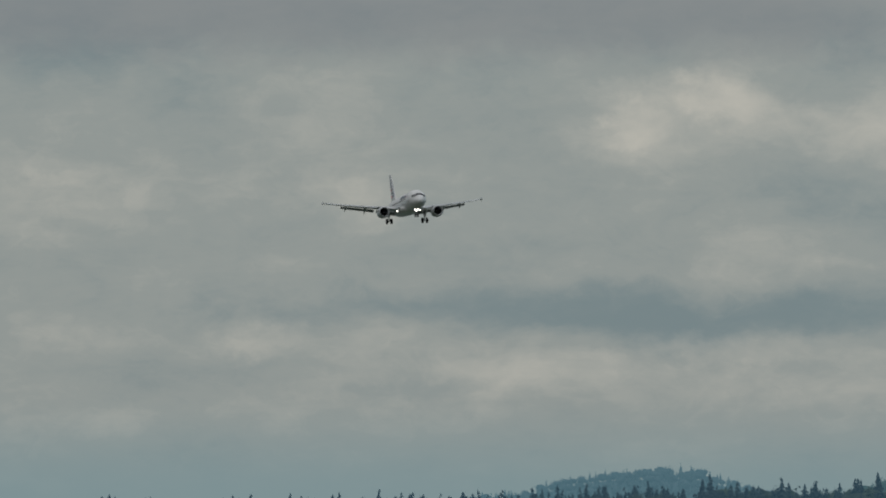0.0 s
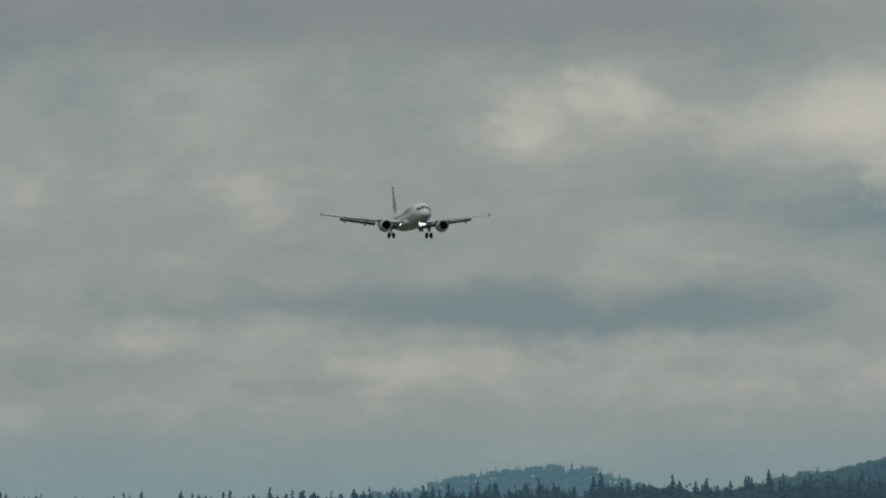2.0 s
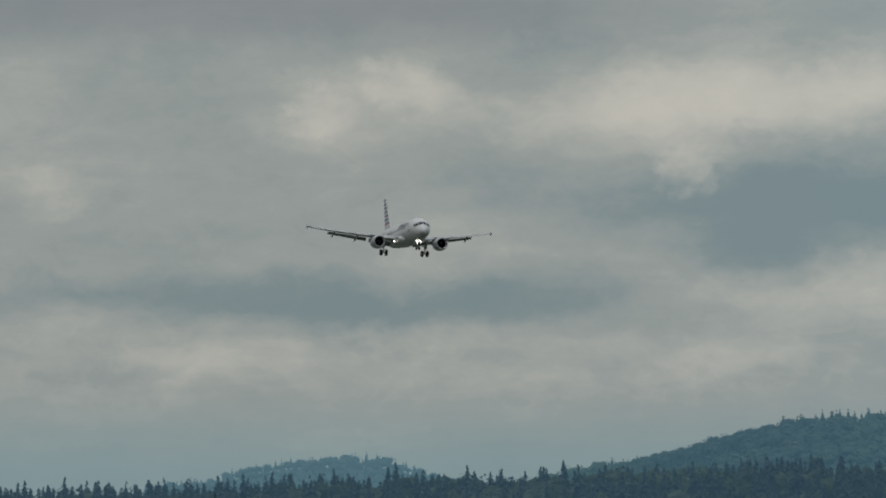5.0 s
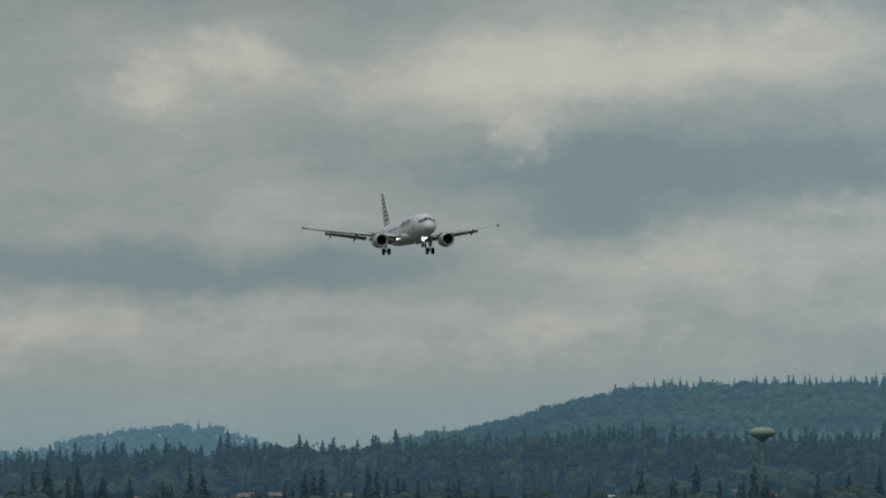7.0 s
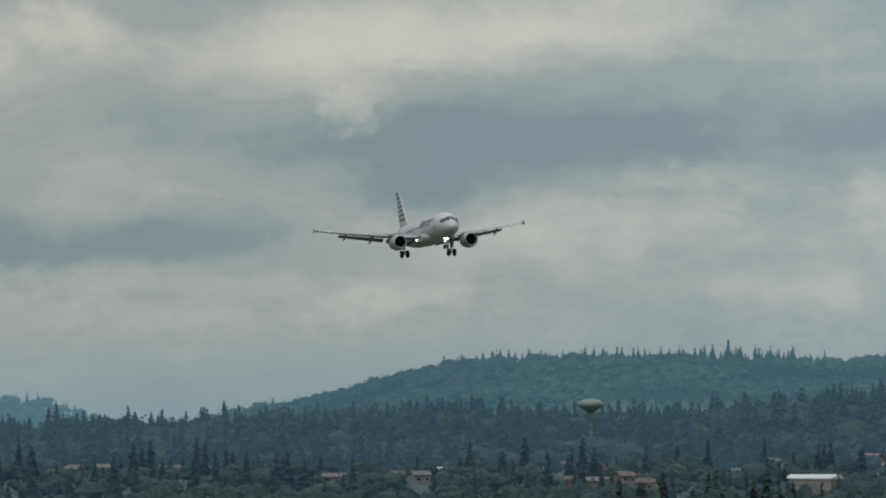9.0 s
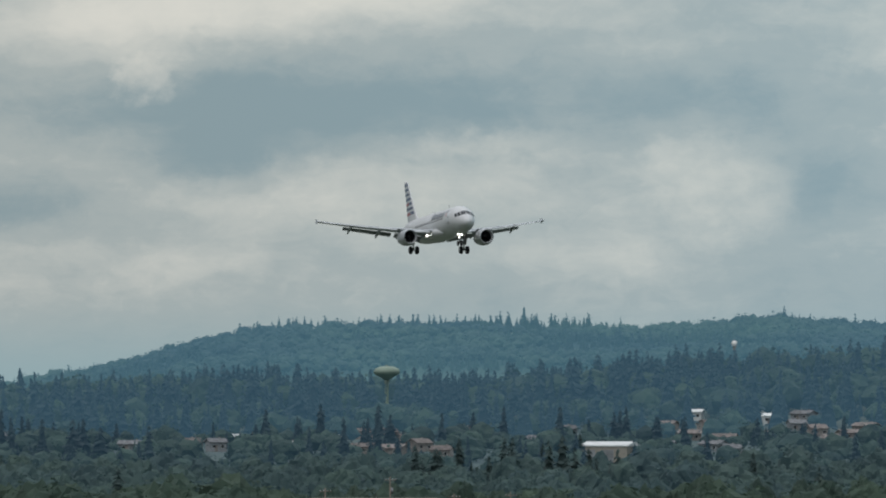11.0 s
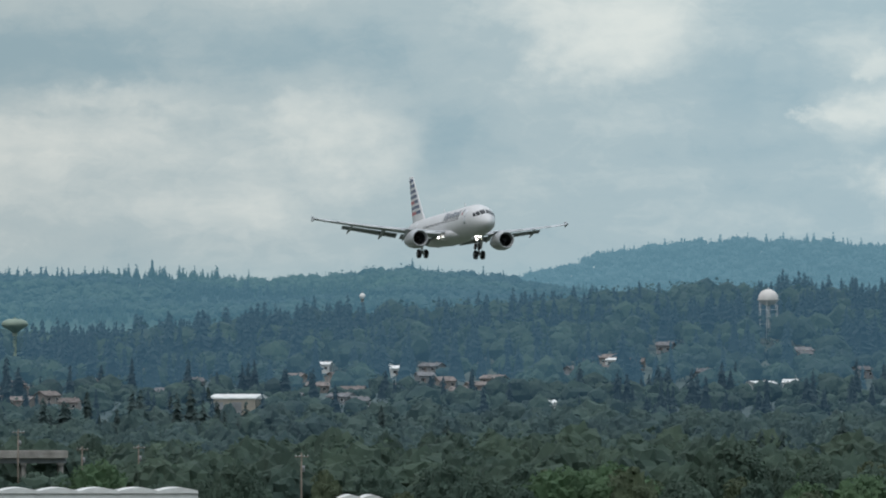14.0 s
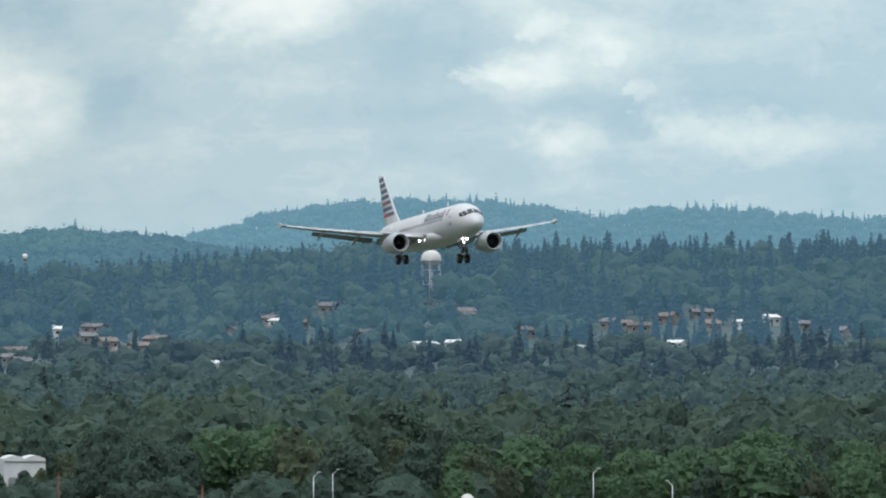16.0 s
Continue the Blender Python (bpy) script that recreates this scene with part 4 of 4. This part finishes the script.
def build_house(kind, w, d, h, pitch):
    wall, roof = {"white": ("clapboard", "pale_roof"), "brown": ("tan_wall", "brown_roof"), "grey": ("grey_wall", "grey_roof")}[kind]
    root = new("house")
    body = loft([[(x * w / 2, y * d / 2, z) for x, y in ((-1, -1), (1, -1), (1, 1), (-1, 1))] for z in (-1.5, h)])
    part("wall", body, M[wall], root, smooth=False)
    e = 0.35
    prism = loft([[(x, -d / 2 - e, h - 0.12), (x, -d / 2 - e, h + 0.06), (x, 0, h + pitch + 0.12), (x, d / 2 + e, h + 0.06), (x, d / 2 + e, h - 0.12), (x, 0, h + pitch - 0.1)] for x in (-w / 2 - e, w / 2 + e)])
    top = part("roof", prism, M[roof], root, smooth=False)
    for x in (-w / 2, w / 2):
        gable = bmesh.new()
        gable.faces.new([gable.verts.new(p) for p in ((x, -d / 2, h - 0.01), (x, d / 2, h - 0.01), (x, 0, h + pitch - 0.1))])
        gable.faces.new([gable.verts.new(p) for p in ((x * 0.99, d / 2, h - 0.01), (x * 0.99, -d / 2, h - 0.01), (x * 0.99, 0, h + pitch - 0.1))])
        part("gable", gable, M[wall], root, smooth=False)
    part("chimney", block(pose(w * 0.22, d * 0.12, h + pitch * 0.8), 0.5, 0.5, 1.1), M["concrete"], top, smooth=False)
    for x in ((-0.3, 0.02, 0.34) if w > 7 else (-0.25, 0.27)):
        win = part("window", block(pose(x * w, -d / 2, h * 0.58), 1.0, 0.12, 0.9), M["clapboard"], root, smooth=False)
        part("pane", block(pose(x * w, -d / 2 - 0.065, h * 0.58), 0.85, 0.03, 0.75, 0), M["pane"], win, smooth=False)
    part("door", block(pose(-0.12 * w, -d / 2 - 0.02, 1.0), 0.8, 0.1, 1.9), M["brown_roof"], root, smooth=False)
    label = {"white": "white clapboard house with a pale metal roof", "brown": "tan house with a brown shingle roof", "grey": "grey house with a grey shingle roof"}[kind]
    return tagged(root, label, "house", "houses among the trees of the slope")


def build_houses():
    kinds = {"white": [(7.5, 5, 2.3, 0.6), (5.0, 4.5, 2.6, 0.8)], "brown": [(6.8, 5, 2.1, 1.0), (5.2, 5, 2.4, 1.2)], "grey": [(6.4, 5, 2.1, 1.0), (4.8, 5, 2.6, 1.1)]}
    made = {}
    for i, (u, d, kind) in enumerate(HOUSE_SPOTS):
        size = kinds[kind][i % 2]
        m = Matrix.Translation(land(u, d)) @ pose(0, 0, 0, 0, 0, facing(u, (-32, 14, 36, -12, 24)[i % 5]))
        if (kind, i % 2) not in made:
            made[kind, i % 2] = build_house(kind, *size)
            made[kind, i % 2].matrix_basis = m
        else:
            copy_thing(made[kind, i % 2], m)


def build_hall():
    """The pale-roofed hall at the foot of the slope."""
    d = on_land(2598, 1003)
    root = new("hall")
    w, dp, h = 12.4, 14, 4.2
    part("wall", loft([[(x * w / 2, y * dp / 2, z) for x, y in ((-1, -1), (1, -1), (1, 1), (-1, 1))] for z in (-1.5, h)]), M["tan_metal"], root, "cream sheet wall", smooth=False)
    part("roof", loft([[(x, -dp / 2 - 0.3, h - 0.1), (x, -dp / 2 - 0.3, h + 0.25), (x, 0, h + 1.2), (x, dp / 2 + 0.3, h + 0.25), (x, dp / 2 + 0.3, h - 0.1)] for x in (-w / 2 - 0.3, w / 2 + 0.3)]), M["pale_roof"], root, "pale metal roof", smooth=False)
    for k in (-0.3, 0.1):
        door = part("roller_door", block(pose(k * w, -dp / 2, 1.6), 2.6, 0.1, 3.2), M["grey_wall"], root, smooth=False)
        for j in range(4):
            part("rib", block(pose(k * w, -dp / 2 - 0.06, 0.5 + 0.75 * j), 2.5, 0.04, 0.06, 0), M["concrete"], door, smooth=False)
    root.matrix_basis = Matrix.Translation(land(2598, d)) @ pose(0, 0, 0, 0, 0, facing(2598, -14))
    tagged(root, "cream sheet-metal hall with a pale roof among trees", "hall")


def build_warehouse(u, d, w, h, bays, label):
    """A long white shed with shallow vaulted bays."""
    root = new("warehouse")
    dp = 12
    part("wall", loft([[(x * w / 2, y * dp / 2, z) for x, y in ((-1, -1), (1, -1), (1, 1), (-1, 1))] for z in (-0.3, h)]), M["clapboard"], root, "white sheet wall", smooth=False)
    for k in range(bays):
        x0, x1 = -w / 2 + w * k / bays, -w / 2 + w * (k + 1) / bays
        ring = [(x0 + (x1 - x0) * s, 0.35 + 0.55 * math.sin(math.pi * s)) for s in (0.01, 0.12, 0.25, 0.4, 0.5, 0.6, 0.75, 0.88, 0.99)]
        part("roof_bay", loft([[(x, y, h + z) for x, z in ring] + [(x1, y, h - 0.05), (x0, y, h - 0.05)] for y in (-dp / 2 - 0.2, dp / 2 + 0.2)]), M["pale_roof"], root, "pale vaulted roof bay", smooth=False)
        win = part("loading_door", block(pose((x0 + x1) / 2, -dp / 2, 1.5), (x1 - x0) * 0.55, 0.12, 2.6), M["grey_wall"], root, smooth=False)
        part("sill", block(pose((x0 + x1) / 2, -dp / 2 - 0.1, 0.15), (x1 - x0) * 0.6, 0.15, 0.15), M["concrete"], win, smooth=False)
    part("gutter", block(pose(0, -dp / 2 - 0.12, h - 0.1), w, 0.14, 0.16), M["concrete"], root, smooth=False)
    root.matrix_basis = Matrix.Translation(land(u, d)) @ pose(0, 0, 0, 0, 0, facing(u, 4))
    tagged(root, label, "warehouse", "white sheds beyond the airfield")


def build_trailer(u, d, w):
    """A parked white box trailer."""
    root = new("box_trailer")
    part("box", block(pose(0, 0, 2.5), w, 2.5, 2.7, 0.06), M["clapboard"], root, smooth=False)
    part("chassis", block(pose(0, 0, 1.0), w * 0.96, 1.0, 0.25), M["gear"], root, smooth=False)
    for x in (-0.36, -0.26):
        for y in (-1.0, 1.0):
            w_ = part("wheel", revolve([(-0.14, 0.3), (-0.14, 0.46), (0.14, 0.46), (0.14, 0.3)], 16, "y", True), M["rubber"], root)
            w_.location = (x * w, y, 0.46)
    part("landing_leg", block(pose(0.36 * w, 0, 0.45), 0.2, 1.6, 0.9), M["gear"], root, smooth=False)
    root.matrix_basis = Matrix.Translation(land(u, d)) @ pose(0, 0, 0, 0, 0, facing(u, 6))
    tagged(root, "white box trailer parked beside the sheds", "trailer", "trailers beside the sheds")


def build_water_tower(u, v_top, d, width):
    """A white legged tank: dome, band, dished bottom, six raking legs and a riser pipe."""
    root = new("water_tower")
    ground = float(ground_height(u, d))
    top = height(v_top, d) - ground
    r = width / 2
    part("tank", revolve([(top, 0.05), (top - 0.05 * r, 0.35 * r), (top - 0.3 * r, 0.75 * r), (top - 0.62 * r, 0.97 * r), (top - 0.85 * r, r), (top - 1.15 * r, r), (top - 1.5 * r, 0.72 * r), (top - 1.68 * r, 0.2 * r)], 32, "z", True), M["tank"], root, "white domed tank")
    part("balcony", revolve([(top - 1.12 * r, r), (top - 1.12 * r, 1.13 * r), (top - 1.02 * r, 1.13 * r), (top - 1.02 * r, r)], 32, "z"), M["tank"], root, "narrow white walkway")
    for k in range(6):
        a = k * math.pi / 3 + 0.3
        part("leg", tube((0.95 * r * math.cos(a), 0.95 * r * math.sin(a), top - 1.2 * r), (1.2 * r * math.cos(a), 1.2 * r * math.sin(a), -0.5), 0.085, 8), M["tank"], root)
        b = a + math.pi / 3
        for z in (0.35, 0.62):
            q = 1.2 - 0.25 * z
            part("strut", tube((q * r * math.cos(a), q * r * math.sin(a), z * top), (q * r * math.cos(b), q * r * math.sin(b), z * top), 0.035, 6), M["tank"], root)
    part("riser_pipe", tube((0, 0, -0.5), (0, 0, top - 1.5 * r), 0.14, 10), M["tank"], root)
    part("vent", tube((0, 0, top - 0.05), (0, 0, top + 0.4), 0.25, 10, 0.12), M["tank"], root)
    root.location = spot(u, d, ground)
    tagged(root, "white domed water tower on slender legs among firs", "water tower")


def build_pedestal_tower():
    u, d = 2202, 3480
    ground = float(ground_height(u, d))
    top = height(833, d) - ground
    root = new("pedestal_water_tower")
    part("tank", revolve([(top, 0.1), (top - 0.2, 2.2), (top - 0.8, 3.7), (top - 1.6, 4.4), (top - 2.4, 4.3), (top - 3.1, 3.4), (top - 3.8, 1.9), (top - 4.7, 0.8)], 32, "z", True), M["tank_green"], root, "pale green flattened tank")
    part("pedestal", revolve([(-0.5, 1.5), (1.0, 0.9), (3, 0.62), (top - 6.3, 0.62), (top - 4.7, 0.95)], 20, "z", True), M["tank_green"], root, "slender pale pedestal")
    part("hatch", tube((0, 0, top - 0.1), (0, 0, top + 0.35), 0.4, 10), M["tank_green"], root)
    root.location = spot(u, d, ground)
    tagged(root, "pale green mushroom-shaped water tower on a slender stem", "water tower")


def build_dome(u, v, d, r, label):
    root = new("radar_dome")
    ground = float(ground_height(u, d))
    z = height(v, d) - ground
    part("dome", revolve([(z, 0.05), (z - 0.12 * r, 0.48 * r), (z - 0.5 * r, 0.87 * r), (z - r, r), (z - 1.5 * r, 0.87 * r), (z - 1.75 * r, 0.66 * r)], 28, "z", True), M["tank"], root, "white round dome")
    part("stand", tube((0, 0, -0.5), (0, 0, z - 1.7 * r), 0.5 * r, 12), M["concrete"], root)
    part("gallery", revolve([(z - 1.72 * r, 0.4 * r), (z - 1.72 * r, 0.95 * r), (z - 1.64 * r, 0.95 * r), (z - 1.64 * r, 0.4 * r)], 20, "z"), M["galvanised"], root)
    root.location = spot(u, d, ground)
    tagged(root, label, "dome")


def build_overpass():
    u, d = 2180, 2050
    root = new("overpass")
    z = height(1067, d) - float(ground_height(u, d))
    L = 25.0
    part("deck", block(pose(0, 0, z - 1.0), L, 9, 0.8, 0.05), M["concrete"], root, "concrete deck", smooth=False)
    for y in (-4.4, 4.4):
        part("parapet", block(pose(0, y, z - 0.3), L, 0.25, 0.7, 0.03), M["concrete"], root, "pale concrete parapet", smooth=False)
    part("girder", block(pose(0, 0, z - 1.9), L * 0.98, 6, 1.0, 0.05), M["grey_wall"], root, smooth=False)
    for x in (-0.45, -0.16, 0.16, 0.45):
        for y in (-2.4, 2.4):
            part("pier", tube((x * L, y, -0.5), (x * L, y, z - 2.3), 0.5, 14), M["concrete"], root)
        part("pier_cap", block(pose(x * L, 0, z - 2.55), 1.1, 7.0, 0.5), M["concrete"], root, smooth=False)
    root.matrix_basis = Matrix.Translation(land(u, d)) @ pose(0, 0, 0, 0, 0, facing(u, 3))
    tagged(root, "weathered concrete road overpass on round piers", "overpass")


def build_yard():
    """The bare lot with two small kiosks past the trees."""
    u, d = 2700, 2030
    root = new("gravel_lot")
    base = float(ground_height(u, d))
    part("surface", block(Matrix.Identity(4), 16, 40, 0.4, 0.1), M["concrete"], root, smooth=False)
    part("retaining_wall", block(pose(0, -20.2, -0.4), 16, 0.4, 1.6, 0.05), M["tan_wall"], root, smooth=False)
    root.matrix_basis = Matrix.Translation((*land(u, d).xy, base + 0.6)) @ pose(0, 0, 0, 0, 0, facing(u))
    tagged(root, "bare brown gravel lot behind a low wall", "lot")
    for du, w in ((-28, 1.6), (10, 1.0)):
        k = new("kiosk")
        part("wall", block(pose(0, 0, 1.2), w, 1.4, 2.4, 0.03), M["clapboard"], k, smooth=False)
        part("roof", block(pose(0, 0, 2.5), w + 0.3, 1.7, 0.2, 0.03), M["grey_roof"], k, smooth=False)
        part("door", block(pose(0.1, -0.72, 1.0), 0.7, 0.06, 1.9, 0.01), M["grey_wall"], k, smooth=False)
        k.matrix_basis = Matrix.Translation((*spot(u + du, d - 12).xy, base + 0.8)) @ pose(0, 0, 0, 0, 0, facing(u))
        tagged(k, "small white kiosk on the gravel lot", "kiosk", "kiosks on the lot")


def build_utility_pole(u, v_top, d, arms=1):
    root = new("utility_pole")
    g = float(ground_height(u, d))
    h = height(v_top, d) - g
    part("post", tube((0, 0, -0.5), (0, 0, h), 0.19, 10, 0.12), M["pole_wood"], root)
    for k in range(arms):
        arm = part("crossarm", block(pose(0, -0.15, h - 0.6 - 1.1 * k), 2.4, 0.12, 0.14, 0.01), M["pole_wood"], root, smooth=False)
        for x in (-1.05, -0.4, 0.4, 1.05):
            part("insulator", tube((x, -0.15, h - 0.55 - 1.1 * k), (x, -0.15, h - 0.3 - 1.1 * k), 0.06, 8, 0.04), M["galvanised"], arm)
    part("transformer", tube((0.34, 0, h - 3.0), (0.34, 0, h - 2.0), 0.24, 12), M["gear"], root)
    root.matrix_basis = Matrix.Translation(spot(u, d, g)) @ pose(0, 0, 0, 0, 0, facing(u, 25))
    tagged(root, "weathered wooden utility pole with a crossarm", "utility pole", "utility poles")


def build_street_lamp(u, v_top, d, side=1):
    root = new("street_lamp")
    g = float(ground_height(u, d))
    h = height(v_top, d) - g
    part("post", tube((0, 0, -0.3), (0, 0, h - 0.7), 0.11, 12, 0.07), M["galvanised"], root)
    pts = [Vector((side * 0.6 * math.sin(a) ** 1.2, 0, h - 0.7 + 0.7 * (1 - math.cos(a)))) for a in (0.0, 0.4, 0.8, 1.2, 1.5)]
    arm = bmesh.new()
    for p, q in zip(pts, pts[1:]):
        t = tube(p, q, 0.06, 8)
        me = bpy.data.meshes.new("bend")
        t.to_mesh(me)
        t.free()
        arm.from_mesh(me)
        bpy.data.meshes.remove(me)
    part("arm", arm, M["galvanised"], root)
    part("lamp_head", block(pose(side * 0.8, 0, h - 0.07, 0, side * 5), 0.55, 0.28, 0.16, 0.05), M["galvanised"], root)
    part("base_flange", tube((0, 0, -0.05), (0, 0, 0.15), 0.24, 12), M["concrete"], root)
    root.matrix_basis = Matrix.Translation(spot(u, d, g)) @ pose(0, 0, 0, 0, 0, facing(u))
    tagged(root, "galvanised street lamp with a curved arm", "street lamp", "street lamps by the trees")


def build_marker_post(u, v_top, d):
    root = new("marker_post")
    g = float(ground_height(u, d))
    h = height(v_top, d) - g
    part("post", tube((0, 0, -0.3), (0, 0, h), 0.13, 12, 0.10), M["red_paint"], root)
    part("cap", tube((0, 0, h), (0, 0, h + 0.18), 0.18, 12, 0.10), M["red_paint"], root)
    part("foot", block(pose(0, 0, 0.1), 0.5, 0.5, 0.3), M["concrete"], root, smooth=False)
    root.location = spot(u, d, g)
    tagged(root, "faded red marker post in the bushes", "post", "red marker posts")


def tree_thing(name, shape, mats, label, category, group):
    """A single tree: a trunk with limbs, and a crown."""
    P, F, n = shape
    root = new(name)
    for nm, tri, mat in (("crown", F[:n], mats[0]), ("trunk", F[n:], mats[1])):
        used, back = np.unique(tri, return_inverse=True)
        ob = new(nm, fast_mesh(nm, P[used], back.reshape(-1, 3), [mat]))
        ob.parent = root
    return tagged(root, label, category, group)


def build_near_trees():
    r = np.random.default_rng(21)
    broad = [tree_thing("broadleaf_tree", broadleaf_shape((46, 34, 30, 28, 26)[k], 2300, 100 + k, (0.44, 0.48, 0.42, 0.30, 0.34)[k], 0.023, 0.02, 0.5, 4), [M[("leaf_dark", "leaf_near", "leaf_near", "leaf_olive", "leaf")[k]], M["bark"]],
                        ("big dark green maple in full leaf", "leafy green maple in full summer leaf", "leafy green maple in full summer leaf", "olive-green poplar in full leaf", "slim dark green ash tree in leaf")[k], "tree", "leafy trees beyond the airfield") for k in range(5)]
    bush = tree_thing("bush", broadleaf_shape(24, 1000, 130, 0.62, 0.03, 0.0, 0.6, 3), [M["leaf"], M["bark"]], "dense rounded green bush", "bush", "bushes along the field edge")
    # firs past 3000 m share the ridge and hill materials with haze emission
    firs = [tree_thing("fir_tree", conifer_shape(22, 9, 140 + k, 0.20, 0.6), [M[m], M[m]], "dark tall fir with drooping boughs", "tree", "single firs") for k, m in enumerate(("fir_plain", "fir", "far_fir"))]
    used = set()

    def place(tree, u, d, h, fat=1.0):
        m = Matrix.Translation(land(u, d)) @ pose(0, 0, -0.1, 0, 0, r.uniform(0, 360))
        if tree in used:
            ob = copy_thing(tree, m)
        else:
            used.add(tree)
            ob = tree
            ob.matrix_basis = m
        ob.scale = (h * fat, h * fat, h)

    # the big dark maple
    place(broad[0], 3462, 1700, 18.6, 0.92)
    place(broad[3], 3392, 1625, 9.2, 0.85)
    place(broad[0], 2592, 1700, 14.5, 0.8)
    # the bright row in front, and looser rows behind it
    for d, u0, u1, gap, tall in ((1585, 3570, 4450, 7.6, 11.2), (1625, 3000, 4450, 8.0, 11.5), (1668, 2650, 4450, 8.5, 12.0), (1715, 2850, 4450, 9.0, 12.5), (1765, 2700, 4450, 9.0, 13.0), (1815, 2360, 4450, 9.5, 12.0)):
        u = u0
        while u < u1:
            if d > 1700 or not 3000 < u < 3380 or (d > 1650 and r.random() < 0.6):
                t = tall * r.uniform(0.66, 1.18)
                if u < 2900 and d < 1800:
                    t *= 0.55
                k = int(r.integers(1, 5)) if u > 3560 and d < 1700 else (0, 3, 4, 4, 0, 3, 1)[int(r.integers(0, 7))]
                place(broad[k], u + r.uniform(-12, 12), d + r.uniform(-12, 12), t, r.uniform(0.9, 1.15))
            u += gap / d / STEP * r.uniform(0.8, 1.25)
    # bushes before the sheds
    for u in np.arange(2660, 3620, 62):
        place(bush, float(u) + r.uniform(-30, 30), 1600 + r.uniform(-15, 15), r.uniform(3.6, 7.4), r.uniform(0.7, 1.3))
    for u in np.arange(3560, 4450, 70):
        place(bush, float(u) + r.uniform(-30, 30), 1540 + r.uniform(-8, 8), r.uniform(2.4, 4.6), r.uniform(0.8, 1.3))
    # single firs that stand out
    for u, v_top, d, fat in ((2544, 952, 2740, 1.3), (2478, 968, 2740, 1.3), (1553, 835, 3560, 1.2), (1243, 847, 3560, 1.3), (2445, 727, 4295, 1.3), (2330, 960, 2500, 1.2),
                             (2515, 975, 2730, 1.2), (3191, 772, 3590, 1.2), (1972, 830, 3560, 1.2), (2850, 985, 2420, 1.1)):
        g = float(ground_height(u, d))
        place(firs[0 if d < 3000 else 1 if d < 4000 else 2], u, d, height(v_top, d) - g, fat)


build_houses()
build_hall()
build_warehouse(2311, 1775, 40.0, 7.1, 6, "long white shed with a vaulted pale roof")
build_warehouse(2812, 1790, 7.0, 5.6, 2, "low white shed with a vaulted pale roof behind trees")
build_warehouse(3172, 1800, 3.8, 6.2, 1, "small white shed seen between trees")
for u, d, w in ((2660, 1770, 7.0), (2726, 1775, 5.5), (2905, 1790, 5.0)):
    build_trailer(u, d, w)
build_water_tower(3535, 781, 3330, 6.2)
build_pedestal_tower()
build_dome(2817, 788, 4120, 1.25, "small white dome on the wooded hill")
build_dome(3599, 1213, 1560, 1.05, "white radar dome above the bushes")
build_overpass()
build_yard()
for u, v, d in ((2093, 1049, 1930), (2208, 1029, 1930), (2321, 1059, 1920), (2421, 1056, 1925), (2709, 1071, 1690)):
    build_utility_pole(u, v, d)
for u, v, side in ((3327, 1174, 1), (3361, 1169, 1), (3822, 1167, 1), (3962, 1189, -1)):
    build_street_lamp(u, v, 1560, side)
for u, v in ((2876, 1179), (3130, 1201)):
    build_marker_post(u, v, 1570)
build_near_trees()


# ---------------------------------------------------------------- motion
def motions():
    """The airliner on its three-degree glide: seconds, place, heading, pitch and bank."""
    flight = [
        (0, -172.00, 2212.79, 93.96, 195.07, 3.95, 1.92), (0.5, -163.87, 2181.86, 92.18, 195.20, 4.09, 1.53),
        (1, -155.86, 2151.01, 90.23, 195.24, 4.10, 1.23), (1.5, -147.91, 2120.14, 88.51, 195.26, 4.05, 0.86),
        (2, -140.02, 2089.27, 87.11, 195.21, 3.86, 0.16), (2.5, -131.91, 2058.57, 85.61, 195.08, 3.54, -1.07),
        (3, -124.18, 2027.58, 83.96, 195.18, 3.43, -1.88), (3.5, -116.06, 1996.95, 82.78, 195.22, 3.17, -2.77),
        (4, -108.01, 1965.96, 81.15, 195.36, 3.35, -2.97), (6.5, -65.54, 1812.12, 71.57, 195.56, 3.42, 0.86),
        (7, -56.80, 1781.86, 69.62, 195.61, 3.64, 1.27), (7.5, -48.23, 1750.72, 67.67, 195.59, 3.87, 2.02),
        (8, -39.63, 1720.23, 65.85, 195.55, 4.02, 2.19), (8.5, -31.25, 1689.17, 64.08, 195.49, 4.07, 2.69),
        (11, 10.11, 1535.21, 55.92, 195.37, 4.01, 0.54), (11.5, 18.10, 1504.33, 54.39, 195.30, 4.03, 0.04),
        (12, 26.10, 1473.60, 52.74, 195.16, 4.04, -0.38), (12.5, 34.17, 1442.83, 51.23, 195.04, 4.13, -0.38),
        (13, 42.05, 1412.10, 49.71, 195.08, 4.19, -1.37), (13.5, 50.23, 1381.22, 48.27, 195.16, 4.14, -1.48),
        (14, 58.02, 1350.52, 46.63, 195.17, 4.21, -0.98), (14.5, 66.28, 1320.72, 44.98, 195.18, 4.33, -0.16),
        (15, 74.02, 1289.01, 43.35, 195.24, 4.60, -0.09), (15.5, 81.85, 1258.36, 41.81, 195.27, 4.79, 0.33),
        (16, 89.74, 1227.39, 40.31, 195.26, 4.98, 1.11)]
    walk(airliner, [(t, pose(x, y, z, 0, 0, h) @ pose(0, 0, 0, p) @ pose(0, 0, 0, 0, r)) for t, x, y, z, h, p, r in flight])


motions()
